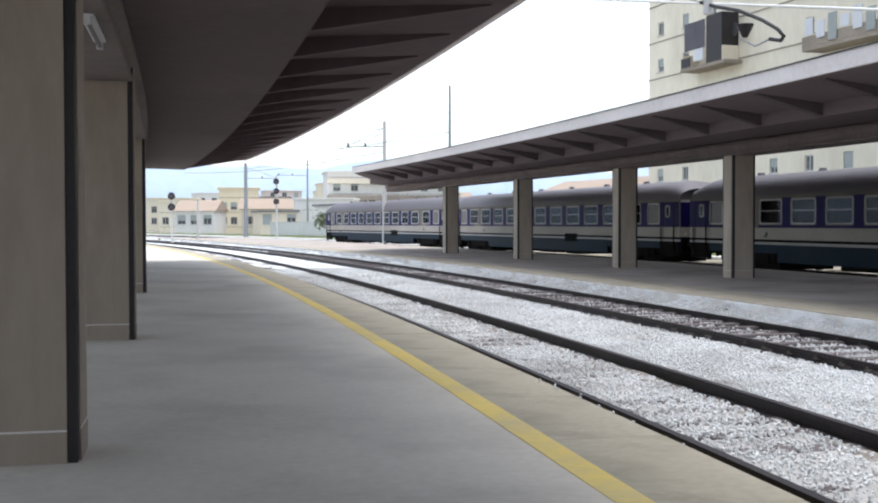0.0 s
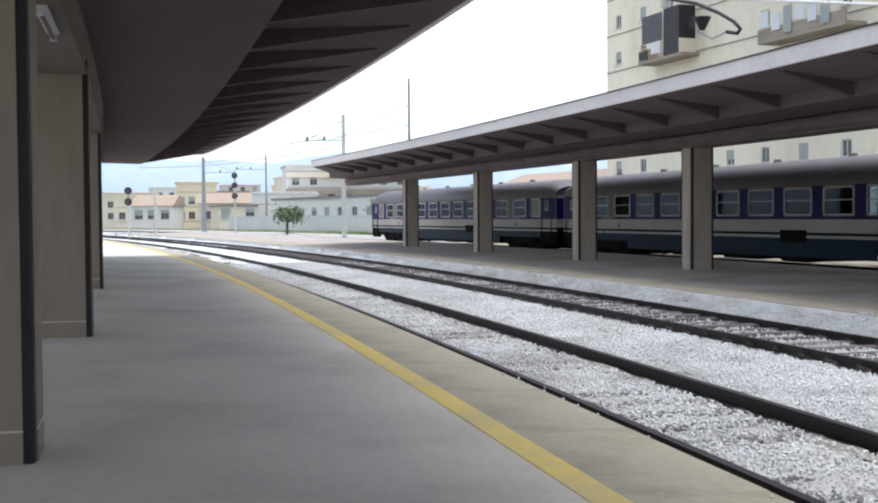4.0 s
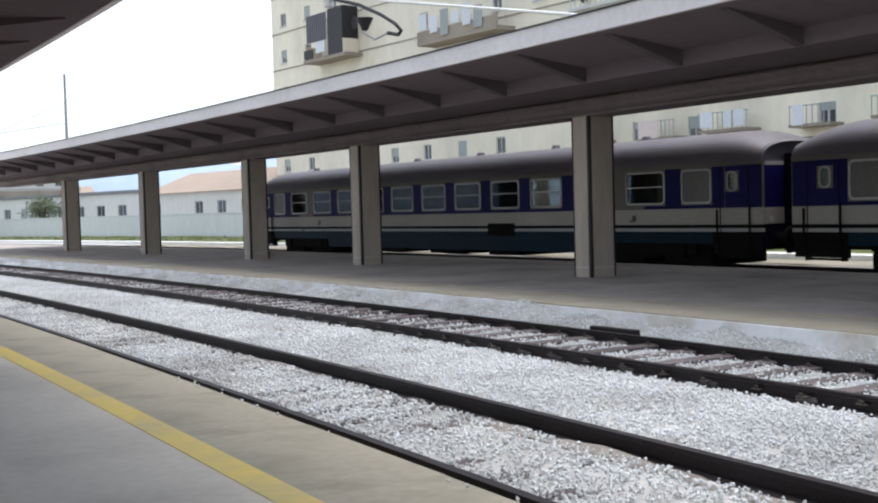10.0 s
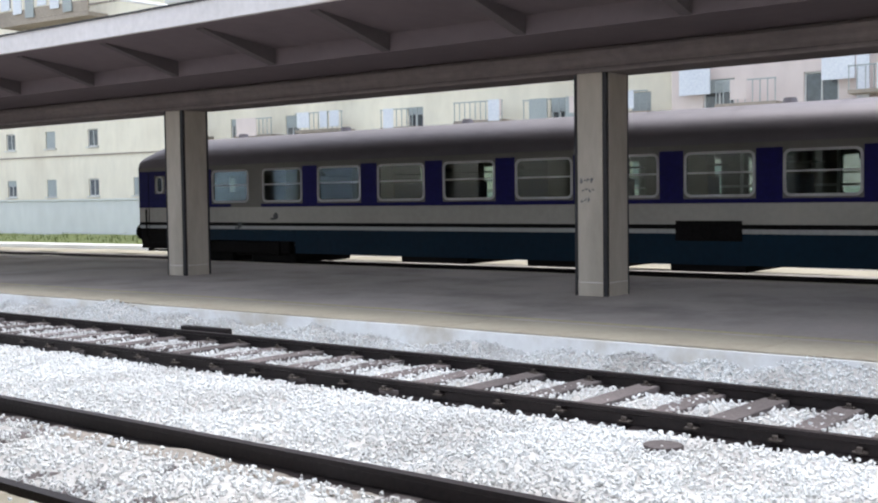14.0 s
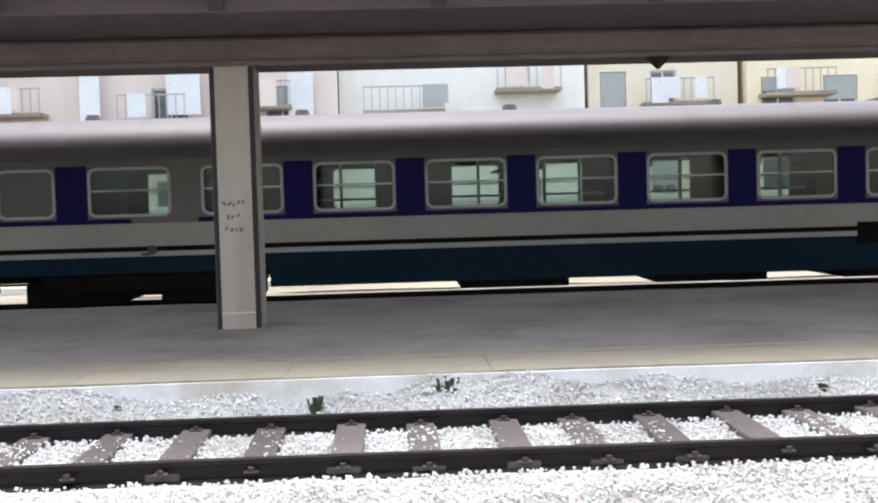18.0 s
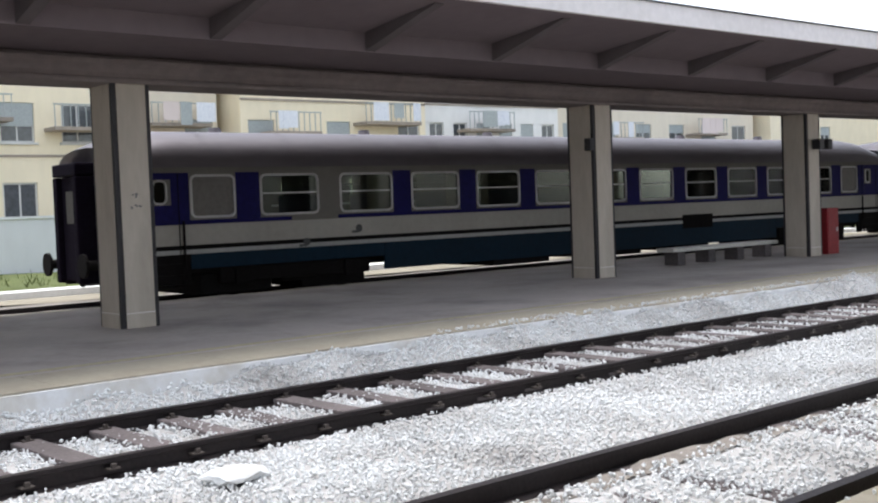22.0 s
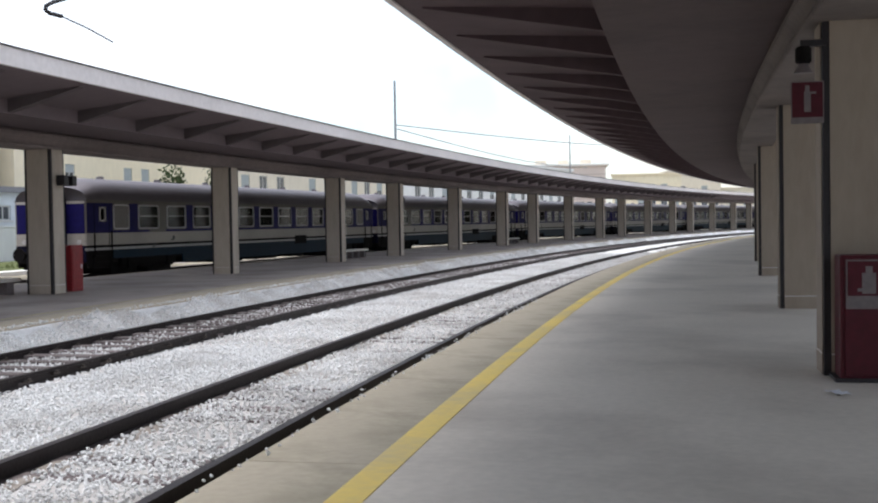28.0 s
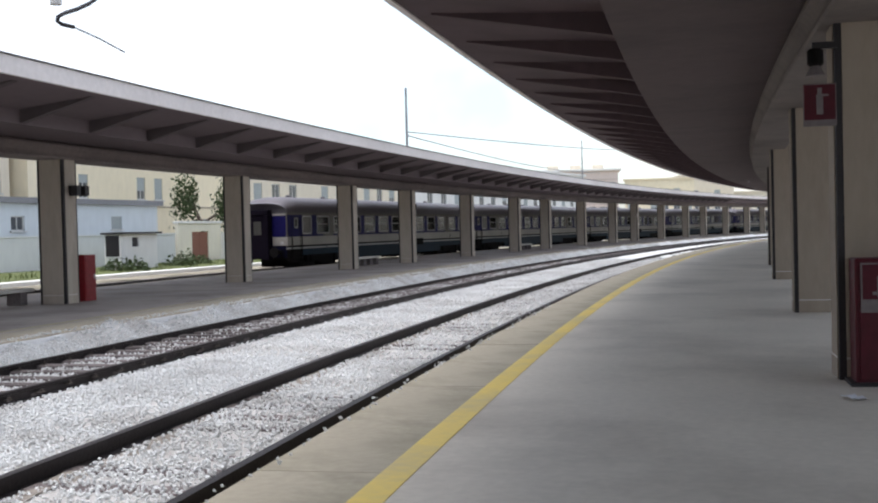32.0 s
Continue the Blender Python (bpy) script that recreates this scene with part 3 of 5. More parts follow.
def coach():
    c = thing("passenger_coach", "grey departing coach with dark blue window band and teal lower side", "train coach", "coaches of the train")
    X = lambda x: x - LEN / 2
    holes = [(X(a), X(b), 1.5, 2.315) for a, b in WINDOWS] + [(X(a), X(b), 1.78, 2.22) for a, b in DOORWIN]
    for side in (-1, 1):
        turn = Matrix.Identity(4) if side < 0 else Matrix.Rotation(math.pi, 4, "Z")
        off = Matrix.Translation((0, -HALF, 0))

        def put(name, bm, material, parent=c, label=""):
            ob = part(name, bm, material, parent, label)
            ob.matrix_local = turn @ off if parent is c else Matrix.Identity(4)
            return ob
        put("window_belt", facade(X(0), X(LEN), 1.34, 2.46, holes, 0.06), M_GREY)
        put("waist_panel", box(X(0), X(LEN), 0, 0.06, 0.925, 1.338), M_WAIST)
        put("dark_stripe", box(X(0), X(LEN), -0.003, 0.06, 0.835, 0.923), M_BLACK)
        put("white_stripe", box(X(0), X(LEN), -0.003, 0.06, 0.745, 0.833), M_WHITE)
        put("lower_panel", box(X(6.45), X(LEN - 6.45), 0, 0.06, 0.13, 0.743), M_TEAL)
        for xa, xb in ((1.6, 6.44), (LEN - 6.44, LEN - 1.6)):
            put("end_panel", box(X(xa), X(xb), 0, 0.06, 0.44, 0.743), M_TEAL)
        for xa, xb in ((0.05, 1.59), (LEN - 1.59, LEN - 0.05)):
            put("step_well", box(X(xa), X(xb), 0.03, 0.09, 0.16, 0.743), M_BLACK)
        put("route_board", box(X(17.2), X(18.6), -0.02, -0.004, 0.6, 1.0, 0.006), M_BLACK)
        for xa, zc in ((4.35, 0.86), (5.75, 1.1), (LEN - 4.4, 1.1)):
            put("marking", join(cyl(0.09, 0, 0.003, 14, axis="Y", at_=(X(xa), -0.0075, zc)), box(X(xa) - 0.2, X(xa) - 0.02, -0.0075, -0.0045, zc - 0.1, zc - 0.05)), M_MARK)
        put("rain_gutter", box(X(0), X(LEN), -0.03, 0.02, 2.462, 2.495), M_GREY)
        edges = [(0.03, 0.74), (1.2, 1.6)] + [(WINDOWS[i][1] + 0.05, WINDOWS[i + 1][0] - 0.05) for i in range(len(WINDOWS) - 1) if WINDOWS[i][1] not in (4.68,) and WINDOWS[i + 1][0] != 23.62] + [(26.7, 27.1), (27.57, LEN - 0.03)]
        for a, b in edges:
            put("blue_panel", box(X(a), X(b), -0.005, 0.0, 1.345, 2.39), M_BLUE)
        for a, b in DOORWIN:
            put("blue_panel", box(X(a) - 0.08, X(b) + 0.1, -0.005, 0.0, 1.345, 1.742), M_BLUE)
            put("blue_panel", box(X(a) - 0.08, X(b) + 0.1, -0.005, 0.0, 2.258, 2.39), M_BLUE)
        for xa, xb in ((1.2, 4.0), (5.2, 22.95), (24.3, 27.1)):
            put("blue_sill", box(X(xa), X(xb), -0.004, 0.0, 1.345, 1.43), M_BLUE)
        for a, b in WINDOWS + DOORWIN:
            z0, z1 = (1.5, 2.315) if (a, b) in WINDOWS else (1.78, 2.22)
            fr = ring(X(a), X(b), z0, z1, 0.05 if (a, b) in WINDOWS else 0.04, 0.1)
            w = put("window_frame", fr, M_ALU)
            put("pane", box(X(a), X(b), 0.02, 0.026, z0, z1), M_FROST if a in (1.66, 25.68) else M_GLASS, w).visible_shadow = False
            if (a, b) in WINDOWS and a not in (1.66, 25.68):
                put("sash_bar", box(X(a), X(b), 0.0, 0.02, z0 + 0.42, z0 + 0.455), M_ALU, w)
                k = WINDOWS.index((a, b))
                if side > 0 and k % 3 != 0:
                    c0, c1 = ((0, 0), (0.0, 0.22), (0.7, 1.0))[k % 3]
                    put("curtain", box(X(a + (b - a) * c0), X(a + (b - a) * c1), 0.07, 0.1, z0 - 0.02, z1), M_CURTAIN, w)
                if side < 0 and k % 4 != 1:
                    c0, c1 = ((0.0, 0.3), (0, 0), (0.55, 1.0), (0.78, 1.0))[k % 4]
                    put("curtain", box(X(a + (b - a) * c0), X(a + (b - a) * c1), 0.07, 0.1, z0 - 0.02, z1), M_CURTAIN, w)
        for x in (0.45, LEN - 0.45 - 0.9):
            for xd in (0.0, 0.9):
                put("door_seam", box(X(x) + xd, X(x) + xd + 0.02, -0.012, 0.0, 0.745, 2.39), M_BLACK)
            put("handrail", cyl(0.025, 0.5, 1.3, 8, at_=(X(x) - 0.06, -0.06, 0)), M_BLACK)
            put("handrail", cyl(0.025, 0.5, 1.42, 8, at_=(X(x) + 0.98, -0.06, 0)), M_BLACK)
            for zt in (0.52, 0.3, 0.1):
                put("step", box(X(x) - 0.05, X(x) + 0.95, -0.03, 0.22, zt, zt + 0.04, 0.006), M_BLACK)
            for xs_ in (-0.08, 0.95):
                put("step_hanger", box(X(x) + xs_, X(x) + xs_ + 0.03, 0.0, 0.2, 0.08, 0.6), M_BLACK)
    # roof, an arched shell that droops at both ends
    prof = [(math.cos(radians(a)), math.sin(radians(a))) for a in range(0, 181, 12)]
    verts, faces = [], []
    xs = [0, 0.15, 0.4, 0.8, 1.4, LEN - 1.4, LEN - 0.8, LEN - 0.4, LEN - 0.15, LEN]
    for i, x in enumerate(xs):
        e = min(x, LEN - x)
        k = 1 - 0.42 * max(0, 1 - e / 1.4) ** 2
        for cx, sz in prof:
            verts.append((X(x), -HALF * math.copysign(abs(cx) ** 0.8, cx), 2.48 + 0.83 * k * sz ** 0.85 if sz > 0 else 2.48))
    n = len(prof)
    for i in range(len(xs) - 1):
        for j in range(n - 1):
            a = i * n + j
            faces.append((a, a + 1, a + n + 1, a + n))
    faces += [tuple(range(n)), tuple(reversed(range((len(xs) - 1) * n, len(xs) * n)))]
    roof = part("roof", mesh("roof", verts, faces, M_ROOF, True), None, c, "dull grey arched roof")
    for x in range(3, 27, 4):
        part("roof_vent", cyl(0.16, 3.3, 3.42, 12, 0.12, at_=(X(x), 0, 0)), M_ROOF, roof)
    for x in range(1, 14):
        xr = X(x * 2.02 + 0.1)
        rv, rf = [], []
        for cx, sz in prof:
            y, z = -(HALF + 0.004) * math.copysign(abs(cx) ** 0.8, cx), 2.485 + 0.833 * max(sz, 0) ** 0.85
            rv += [(xr - 0.02, y, z), (xr + 0.02, y, z)]
        for j in range(n - 1):
            rf.append((2 * j, 2 * j + 1, 2 * j + 3, 2 * j + 2))
        part("roof_seam", mesh("roof_seam", rv, rf, M_ROOF, True), None, roof)
    # floor, ceiling lining, ends, partitions and seats
    part("floor", box(X(0.05), X(LEN - 0.05), -HALF + 0.07, HALF - 0.07, 0.6, 0.72), M_INSIDE, c)
    part("ceiling_lining", box(X(0.05), X(LEN - 0.05), -HALF + 0.07, HALF - 0.07, 2.44, 2.47), M_INSIDE, c)
    for sx in (0, 1):
        x0, x1 = (X(0), X(0.06)) if sx == 0 else (X(LEN - 0.06), X(LEN))
        part("end_wall", box(x0, x1, -HALF + 0.06, HALF - 0.06, 0.35, 2.47), M_END, c, "very dark blue end wall")
        for y0, y1 in ((-1.36, -0.66), (0.66, 1.36)):
            xe = x0 - 0.02 if sx == 0 else x1 + 0.002
            for z0, z1, m in ((0.93, 1.335, M_WAIST), (1.34, 2.36, M_BLUE), (2.365, 2.46, M_WAIST)):
                part("end_panel", box(xe, xe + 0.018, y0, y1, z0, z1), m, c)
        for y in (-1.15, 1.05):
            part("tail_lamp", cyl(0.08, x0 - 0.06 if sx == 0 else x1, x0 if sx == 0 else x1 + 0.06, 12, axis="X", at_=(0, y, 1.05)), M_ALU, c)
        g0, g1 = (X(-0.42), X(0)) if sx == 0 else (X(LEN), X(LEN + 0.42))
        for y in (-0.62, 0.42):
            part("gangway_bellows", box(g0, g1, y, y + 0.2, 0.25, 2.39, 0.04), M_RUBBER, c, "black rubber gangway bellows")
        part("gangway_hood", box(g0, g1, -0.62, 0.62, 2.4, 2.65, 0.04), M_RUBBER, c)
        gd = part("gangway_door", box(g0 + 0.12, g1 - 0.12, -0.415, 0.415, 0.3, 2.39, 0.02), M_RUBBER, c)
        xo = g0 + 0.11 if sx == 0 else g1 - 0.12
        part("door_pane", box(xo, xo + 0.01, -0.2, 0.2, 1.45, 2.1), M_INSIDE, gd)
        for y in (-0.95, 0.95):
            xb0, xb1 = (X(-0.5), X(-0.44)) if sx == 0 else (X(LEN + 0.44), X(LEN + 0.5))
            xs0, xs1 = (X(-0.44), X(0)) if sx == 0 else (X(LEN), X(LEN + 0.44))
            part("buffer", join(cyl(0.24, xb0, xb1, 16, axis="X", at_=(0, y, 0.62)), cyl(0.1, xs0, xs1, 12, axis="X", at_=(0, y, 0.62))), M_BLACK, c)
    part("end_beam", box(X(0), X(0.3), -1.3, 1.3, 0.3, 0.75, 0.03), M_BLACK, c)
    part("end_beam", box(X(LEN - 0.3), X(LEN), -1.3, 1.3, 0.3, 0.75, 0.03), M_BLACK, c)
    for k in range(10):
        x = X(5.0 + 2.02 * k)
        part("partition", box(x - 0.03, x + 0.03, -HALF + 0.08, 0.55, 0.72, 2.43), M_INSIDE, c)
        part("seat", join(box(x + 0.04, x + 0.2, -HALF + 0.12, 0.45, 0.72, 1.9, 0.03), box(x - 0.2, x - 0.04, -HALF + 0.12, 0.45, 0.72, 1.9, 0.03)), M_SEAT, c)
    part("corridor_rail", box(X(5.1), X(23.2), HALF - 0.2, HALF - 0.16, 1.66, 1.71), M_ALU, c)
    for k in range(9):
        x = X(5.0 + 2.02 * k)
        for xr in (x + 0.04, x + 1.6):
            part("luggage_rack", join(box(xr, xr + 0.36, -HALF + 0.15, 0.5, 2.12, 2.15), box(xr, xr + 0.36, -HALF + 0.15, -HALF + 0.19, 2.15, 2.22)), M_INSIDE, c)
        part("corridor_door_frame", join(box(x + 0.62, x + 0.68, 0.5, 0.55, 0.72, 2.43), box(x + 1.32, x + 1.38, 0.5, 0.55, 0.72, 2.43)), M_ALU, c)
    # underframe and bogies
    part("underframe", box(X(0.3), X(LEN - 0.3), -1.15, 1.15, 0.34, 0.56), M_BLACK, c)
    for x0, x1, y0 in ((9.9, 11.9, -1.27), (13.5, 15.6, -1.22), (17.0, 18.6, -1.27)):
        part("equipment_box", box(X(x0), X(x1), y0, -y0, -0.02, 0.24, 0.04), M_BLACK, c)
    for xa, xb in ((1.95, 3.65), (4.4, 6.1), (LEN - 6.1, LEN - 4.4), (LEN - 3.65, LEN - 1.95)):
        part("brake_gear", box(X(xa), X(xb), -1.08, 1.08, -0.14, 0.3, 0.05), M_BLACK, c)
    for xc in (4.2, LEN - 4.2):
        b = part("bogie", join(box(X(xc - 1.9), X(xc + 1.9), -1.3, -1.12, 0.1, 0.42, 0.04), box(X(xc - 1.9), X(xc + 1.9), 1.12, 1.3, 0.1, 0.42, 0.04), box(X(xc - 0.35), X(xc + 0.35), -1.12, 1.12, 0.02, 0.3, 0.04)), M_BLACK, c)
        for xw in (xc - 1.38, xc + 1.38):
            for y in (-0.82, 0.82):
                part("wheel", join(cyl(0.45, -0.06, 0.06, 24, axis="Y", at_=(X(xw), y, 0.25)), cyl(0.14, -0.1, 0.1, 12, axis="Y", at_=(X(xw), y * 1.25, 0.25))), M_RAIL, b)
            for y in (-1.33, 1.33):
                part("axle_box", box(X(xw - 0.2), X(xw + 0.2), y - 0.04, y + 0.04, 0.05, 0.42, 0.03), M_BLACK, b)
    return c


first = coach()
COACHES = [first] + [copy_thing(first, Matrix.Identity(4)) for i in range(8)]
PITCH = 29.25
TAIL = [(0, -96.4), (2, -86.4), (4, -76.2), (6, -66.0), (8, -55.85), (9, -50.75), (10, -45.95), (11, -41.2), (12, -36.45), (13, -31.7), (16, -17.55), (18, -8.38), (20, 0.78), (21, 5.25), (22, 9.72), (23, 14.0), (24, 18.12), (26, 26.3), (29.5, 40.15), (32, 49.1)]


def motions():
    """The train rolls away along its curved track, slowing slightly."""
    for k, c in enumerate(COACHES):
        rows = []
        for t, s in TAIL:
            mid = s + (LEN / 2 + PITCH * k) * R0 / (R0 + AXIS)
            rows.append((t, at(mid, AXIS)))
        walk(c, rows)

# ---- buildings and the distance ----
def plaster(name, c, k=0.82, **kw):
    return mat(name, c, tuple(v * k for v in c), 0.9, 0.35, 0.1, big=0.6, streak=(1, 1, 0.4), **kw)


M_CREAM = plaster("cream_render", (0.86, 0.8, 0.66), stain=(0.3, 0.35, (0.52, 0.45, 0.35)))
M_PINK = plaster("pink_grey_render", (0.72, 0.62, 0.58))
M_CHALK = plaster("white_render", (0.82, 0.81, 0.78))
M_OCHRE = plaster("pale_yellow_render", (0.87, 0.77, 0.57))
M_SAND = plaster("sand_render", (0.8, 0.72, 0.58))
M_STAINED = mat("stained_concrete", (0.4, 0.34, 0.28), (0.22, 0.19, 0.16), 0.9, 1.0, 0.2, big=0.6)
M_BLIND = mat("dark_blind", (0.15, 0.14, 0.16), (0.09, 0.085, 0.1), 0.7, 3.0, 0.1)
M_TERRA = mat("terracotta", (0.42, 0.33, 0.26), (0.32, 0.25, 0.2), 0.85, 2.0, 0.3)
M_RUST = mat("rusty_red_paint", (0.3, 0.13, 0.09), (0.2, 0.09, 0.065), 0.8, 3.0, 0.2)
M_TILE = mat("grey_roofing", (0.26, 0.26, 0.28), (0.18, 0.18, 0.19), 0.8, 2.0, 0.3)
M_SHUTTER = mat("shutter_paint", (0.4, 0.43, 0.42), (0.28, 0.31, 0.31), 0.6, 3.0, 0.1)
M_WFRAME = mat("window_paint", (0.62, 0.62, 0.6), (0.5, 0.5, 0.48), 0.6, 3.0, 0.05)
M_PANE = mat("dark_window_glass", (0.1, 0.11, 0.12), (0.06, 0.066, 0.07), 0.12, 1.0, 0.0, spec=0.6)
M_CLOTH = mat("washing_cloth", (0.75, 0.76, 0.78), (0.55, 0.58, 0.64), 0.9, 2.0, 0.2)
M_GREEN = mat("dry_grass", (0.13, 0.15, 0.05), (0.07, 0.09, 0.03), 0.9, 3.0, 0.4)
M_LEAF = mat("leaves", (0.07, 0.1, 0.035), (0.035, 0.055, 0.02), 0.7, 4.0, 0.2)
# Paler leaves for far trees, with distance haze put into the colour.
M_PALELEAF = mat("hazed_leaves", (0.2, 0.23, 0.15), (0.13, 0.155, 0.1), 0.8, 4.0, 0.2)
M_BARK = mat("bark", (0.12, 0.09, 0.07), (0.07, 0.055, 0.045), 0.9, 5.0, 0.5)
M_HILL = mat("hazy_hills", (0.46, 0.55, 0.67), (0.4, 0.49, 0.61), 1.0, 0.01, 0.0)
M_POLE = mat("galvanised_steel", (0.36, 0.37, 0.38), (0.26, 0.27, 0.28), 0.5, 3.0, 0.05, metal=0.5)
M_CPOLE = mat("concrete_pole", (0.6, 0.59, 0.57), (0.48, 0.47, 0.45), 0.8, 2.0, 0.1)

_cache = {}


def cached(key, make, material):
    if key not in _cache:
        bm = make()
        me = bpy.data.meshes.new(key[0])
        bm.to_mesh(me)
        bm.free()
        me.materials.append(material)
        _cache[key] = me
    return _cache[key]


def add_window(parent, x, z, w, h, shutters, pane_mat=None):
    fr = new("window_frame", cached(("window_frame", w, h), lambda: join(box(-w / 2, w / 2, 0.08, 0.14, 0, 0.07), box(-w / 2, w / 2, 0.08, 0.14, h - 0.07, h), box(-w / 2, -w / 2 + 0.07, 0.08, 0.14, 0.07, h - 0.07), box(w / 2 - 0.07, w / 2, 0.08, 0.14, 0.07, h - 0.07), box(-0.03, 0.03, 0.08, 0.14, 0.07, h - 0.07)), M_WFRAME))
    fr.parent = parent
    fr.matrix_local = Matrix.Translation((x, 0, z))
    p = new("pane", cached(("pane", w, h), lambda: box(-w / 2 + 0.02, w / 2 - 0.02, 0.11, 0.13, 0.02, h - 0.02), M_PANE))
    p.parent = fr
    s = new("sill", cached(("sill", w), lambda: box(-w / 2 - 0.1, w / 2 + 0.1, -0.1, 0.08, -0.08, 0.0, 0.01), M_WFRAME))
    s.parent = fr
    if shutters:
        sh = new("roller_shutter", cached(("roller_shutter", w, h, shutters), lambda: box(-w / 2 + 0.03, w / 2 - 0.03, 0.04, 0.075, h * (1 - shutters), h - 0.01), M_SHUTTER))
        sh.parent = fr


def building(name, label, s0, s1, d, H, wall, floors, cols, win=(1.3, 1.5), first=1.3, storey=2.95, roof=None, turn=0.0, depth=10.0, seed=0, z0=-0.5, m=None, courses=True, skip=0.1):
    W = (s1 - s0) * (R0 + d) / R0 if m is None else s1 - s0
    b = thing(name, label, "building", m=m if m is not None else at((s0 + s1) / 2, d, 0, turn))
    rng = random.Random(seed)
    holes, spots = [], []
    for f in range(floors):
        for c in range(cols):
            if rng.random() < skip:
                continue
            x = -W / 2 + W * (c + 0.5) / cols
            z = first + f * storey
            if z + win[1] > H - 0.3:
                continue
            holes.append((x - win[0] / 2, x + win[0] / 2, z, z + win[1]))
            spots.append((x, z))
    part("front_wall", facade(-W / 2, W / 2, z0, H, holes, 0.25), wall, b)
    part("rear_wall", box(-W / 2, W / 2, depth - 0.25, depth, z0, H), wall, b)
    part("side_wall", box(-W / 2, -W / 2 + 0.25, 0.252, depth - 0.252, z0, H), wall, b)
    part("side_wall", box(W / 2 - 0.25, W / 2, 0.252, depth - 0.252, z0, H), wall, b)
    part("inner_floors", join(*[box(-W / 2 + 0.26, W / 2 - 0.26, 0.6, 0.7, z0, H - 0.1)]), M_TILE, b)
    if roof == "pitched":
        v = [(-W / 2 - 0.4, -0.5, H), (W / 2 + 0.4, -0.5, H), (W / 2 + 0.4, depth + 0.5, H), (-W / 2 - 0.4, depth + 0.5, H), (-W / 2 - 0.4, depth / 2, H + 2.0), (W / 2 + 0.4, depth / 2, H + 2.0)]
        part("roof", mesh("roof", v, [(0, 1, 5, 4), (2, 3, 4, 5), (0, 4, 3), (1, 2, 5), (0, 3, 2, 1)], M_TERRA), None, b, "faded tile roof")
    else:
        part("roof", box(-W / 2 - 0.3, W / 2 + 0.3, -0.3, depth + 0.3, H, H + 0.3), M_TILE if roof == "grey" else wall, b)
    if courses:
        for f in range(floors):
            z = first + f * storey - 0.55
            if z > 0.3:
                part("string_course", box(-W / 2, W / 2, -0.05, -0.002, z, z + 0.09), M_STAINED, b)
    for x, z in spots:
        add_window(b, x, z, win[0], win[1], rng.choice((0, 0, 0.35, 0.6, 0.95)))
    return b, W


# tall block behind the train
apt, W = building("apartment_building", "tall cream rendered apartment block with balconies and washing", -80.6, -20.4, 42, 27, M_CREAM, 8, 17, win=(0.9, 1.05), first=1.9, storey=2.97, seed=4, skip=0.4)


def wall_x(s):
    p = apt.matrix_world.inverted() @ A(s, 42)
    return p.x


x0, x1 = wall_x(-73.4), wall_x(-68.6)
bal = part("balcony", box(x0 - 0.3, x1 + 0.5, -1.5, -0.002, 12.9, 13.15, 0.02), M_STAINED, apt, "stained concrete balcony")
part("side_screen", box(x0 - 0.1, x0, -1.4, -0.05, 13.155, 14.2), M_SAND, bal)
part("side_screen", box(x1 + 0.01, x1 + 0.1, -1.4, -0.05, 13.155, 14.2), M_SAND, bal)
for i in range(9):
    part("blind_slat", box(x0 + 0.2 + i * 0.32, x0 + 0.48 + i * 0.32, -1.45, -1.4, 14.4, 16.45), M_BLIND, bal)
part("enclosure", box(x0 + 3.2, x1, -1.4, -0.02, 13.15, 16.6), M_DARK, bal)
part("washing", box(x0 + 1.6, x0 + 2.9, -1.52, -1.48, 13.5, 14.35, 0.01), M_CLOTH, bal)
part("washing", box(x0 - 0.2, x0 + 1.1, -1.5, -1.46, 13.2, 13.9, 0.01), M_DARK, bal)
xa, xb = wall_x(-60), wall_x(-52.5)
bal = part("balcony", box(xa, xb, -1.5, -0.002, 12.3, 12.55, 0.02), M_STAINED, apt, "stained concrete balcony")
part("parapet", box(xa, xb, -1.5, -1.42, 12.555, 13.2), M_STAINED, bal)
for i in range(6):
    part("washing", box(xa + 0.4 + i * 1.15, xa + 1.2 + i * 1.15, -1.6, -1.55, 13.25 - 0.3 * (i % 3), 14.3 - 0.3 * (i % 2), 0.01), M_CLOTH if i % 3 != 2 else M_SHUTTER, bal)
xc = wall_x(-46)
bal = part("balcony", box(xc - 1, xc + 4, -1.4, -0.002, 12.3, 12.5, 0.02), M_WFRAME, apt, "white railed balcony")
for i in range(12):
    part("baluster", box(xc - 0.9 + i * 0.4, xc - 0.86 + i * 0.4, -1.38, -1.33, 12.505, 14.55), M_WFRAME, bal)
part("handrail", box(xc - 1, xc + 4, -1.4, -1.33, 14.555, 14.62), M_WFRAME, bal)


def tube(name, pts, r, material, parent=None, seg=6, label="", category=""):
    cu = bpy.data.curves.new(name, "CURVE")
    cu.dimensions, cu.bevel_depth, cu.bevel_resolution = "3D", r, 2
    sp = cu.splines.new("POLY")
    sp.points.add(len(pts) - 1)
    for p, q in zip(sp.points, pts):
        p.co = (*q, 1)
    tmp = bpy.data.objects.new(name, cu)
    me = bpy.data.meshes.new_from_object(tmp)
    bpy.data.objects.remove(tmp)
    me.materials.clear()
    me.materials.append(material)
    ob = new(name, me)
    if parent:
        ob.parent = parent
    if label:
        tagged(ob, label, category)
    return ob


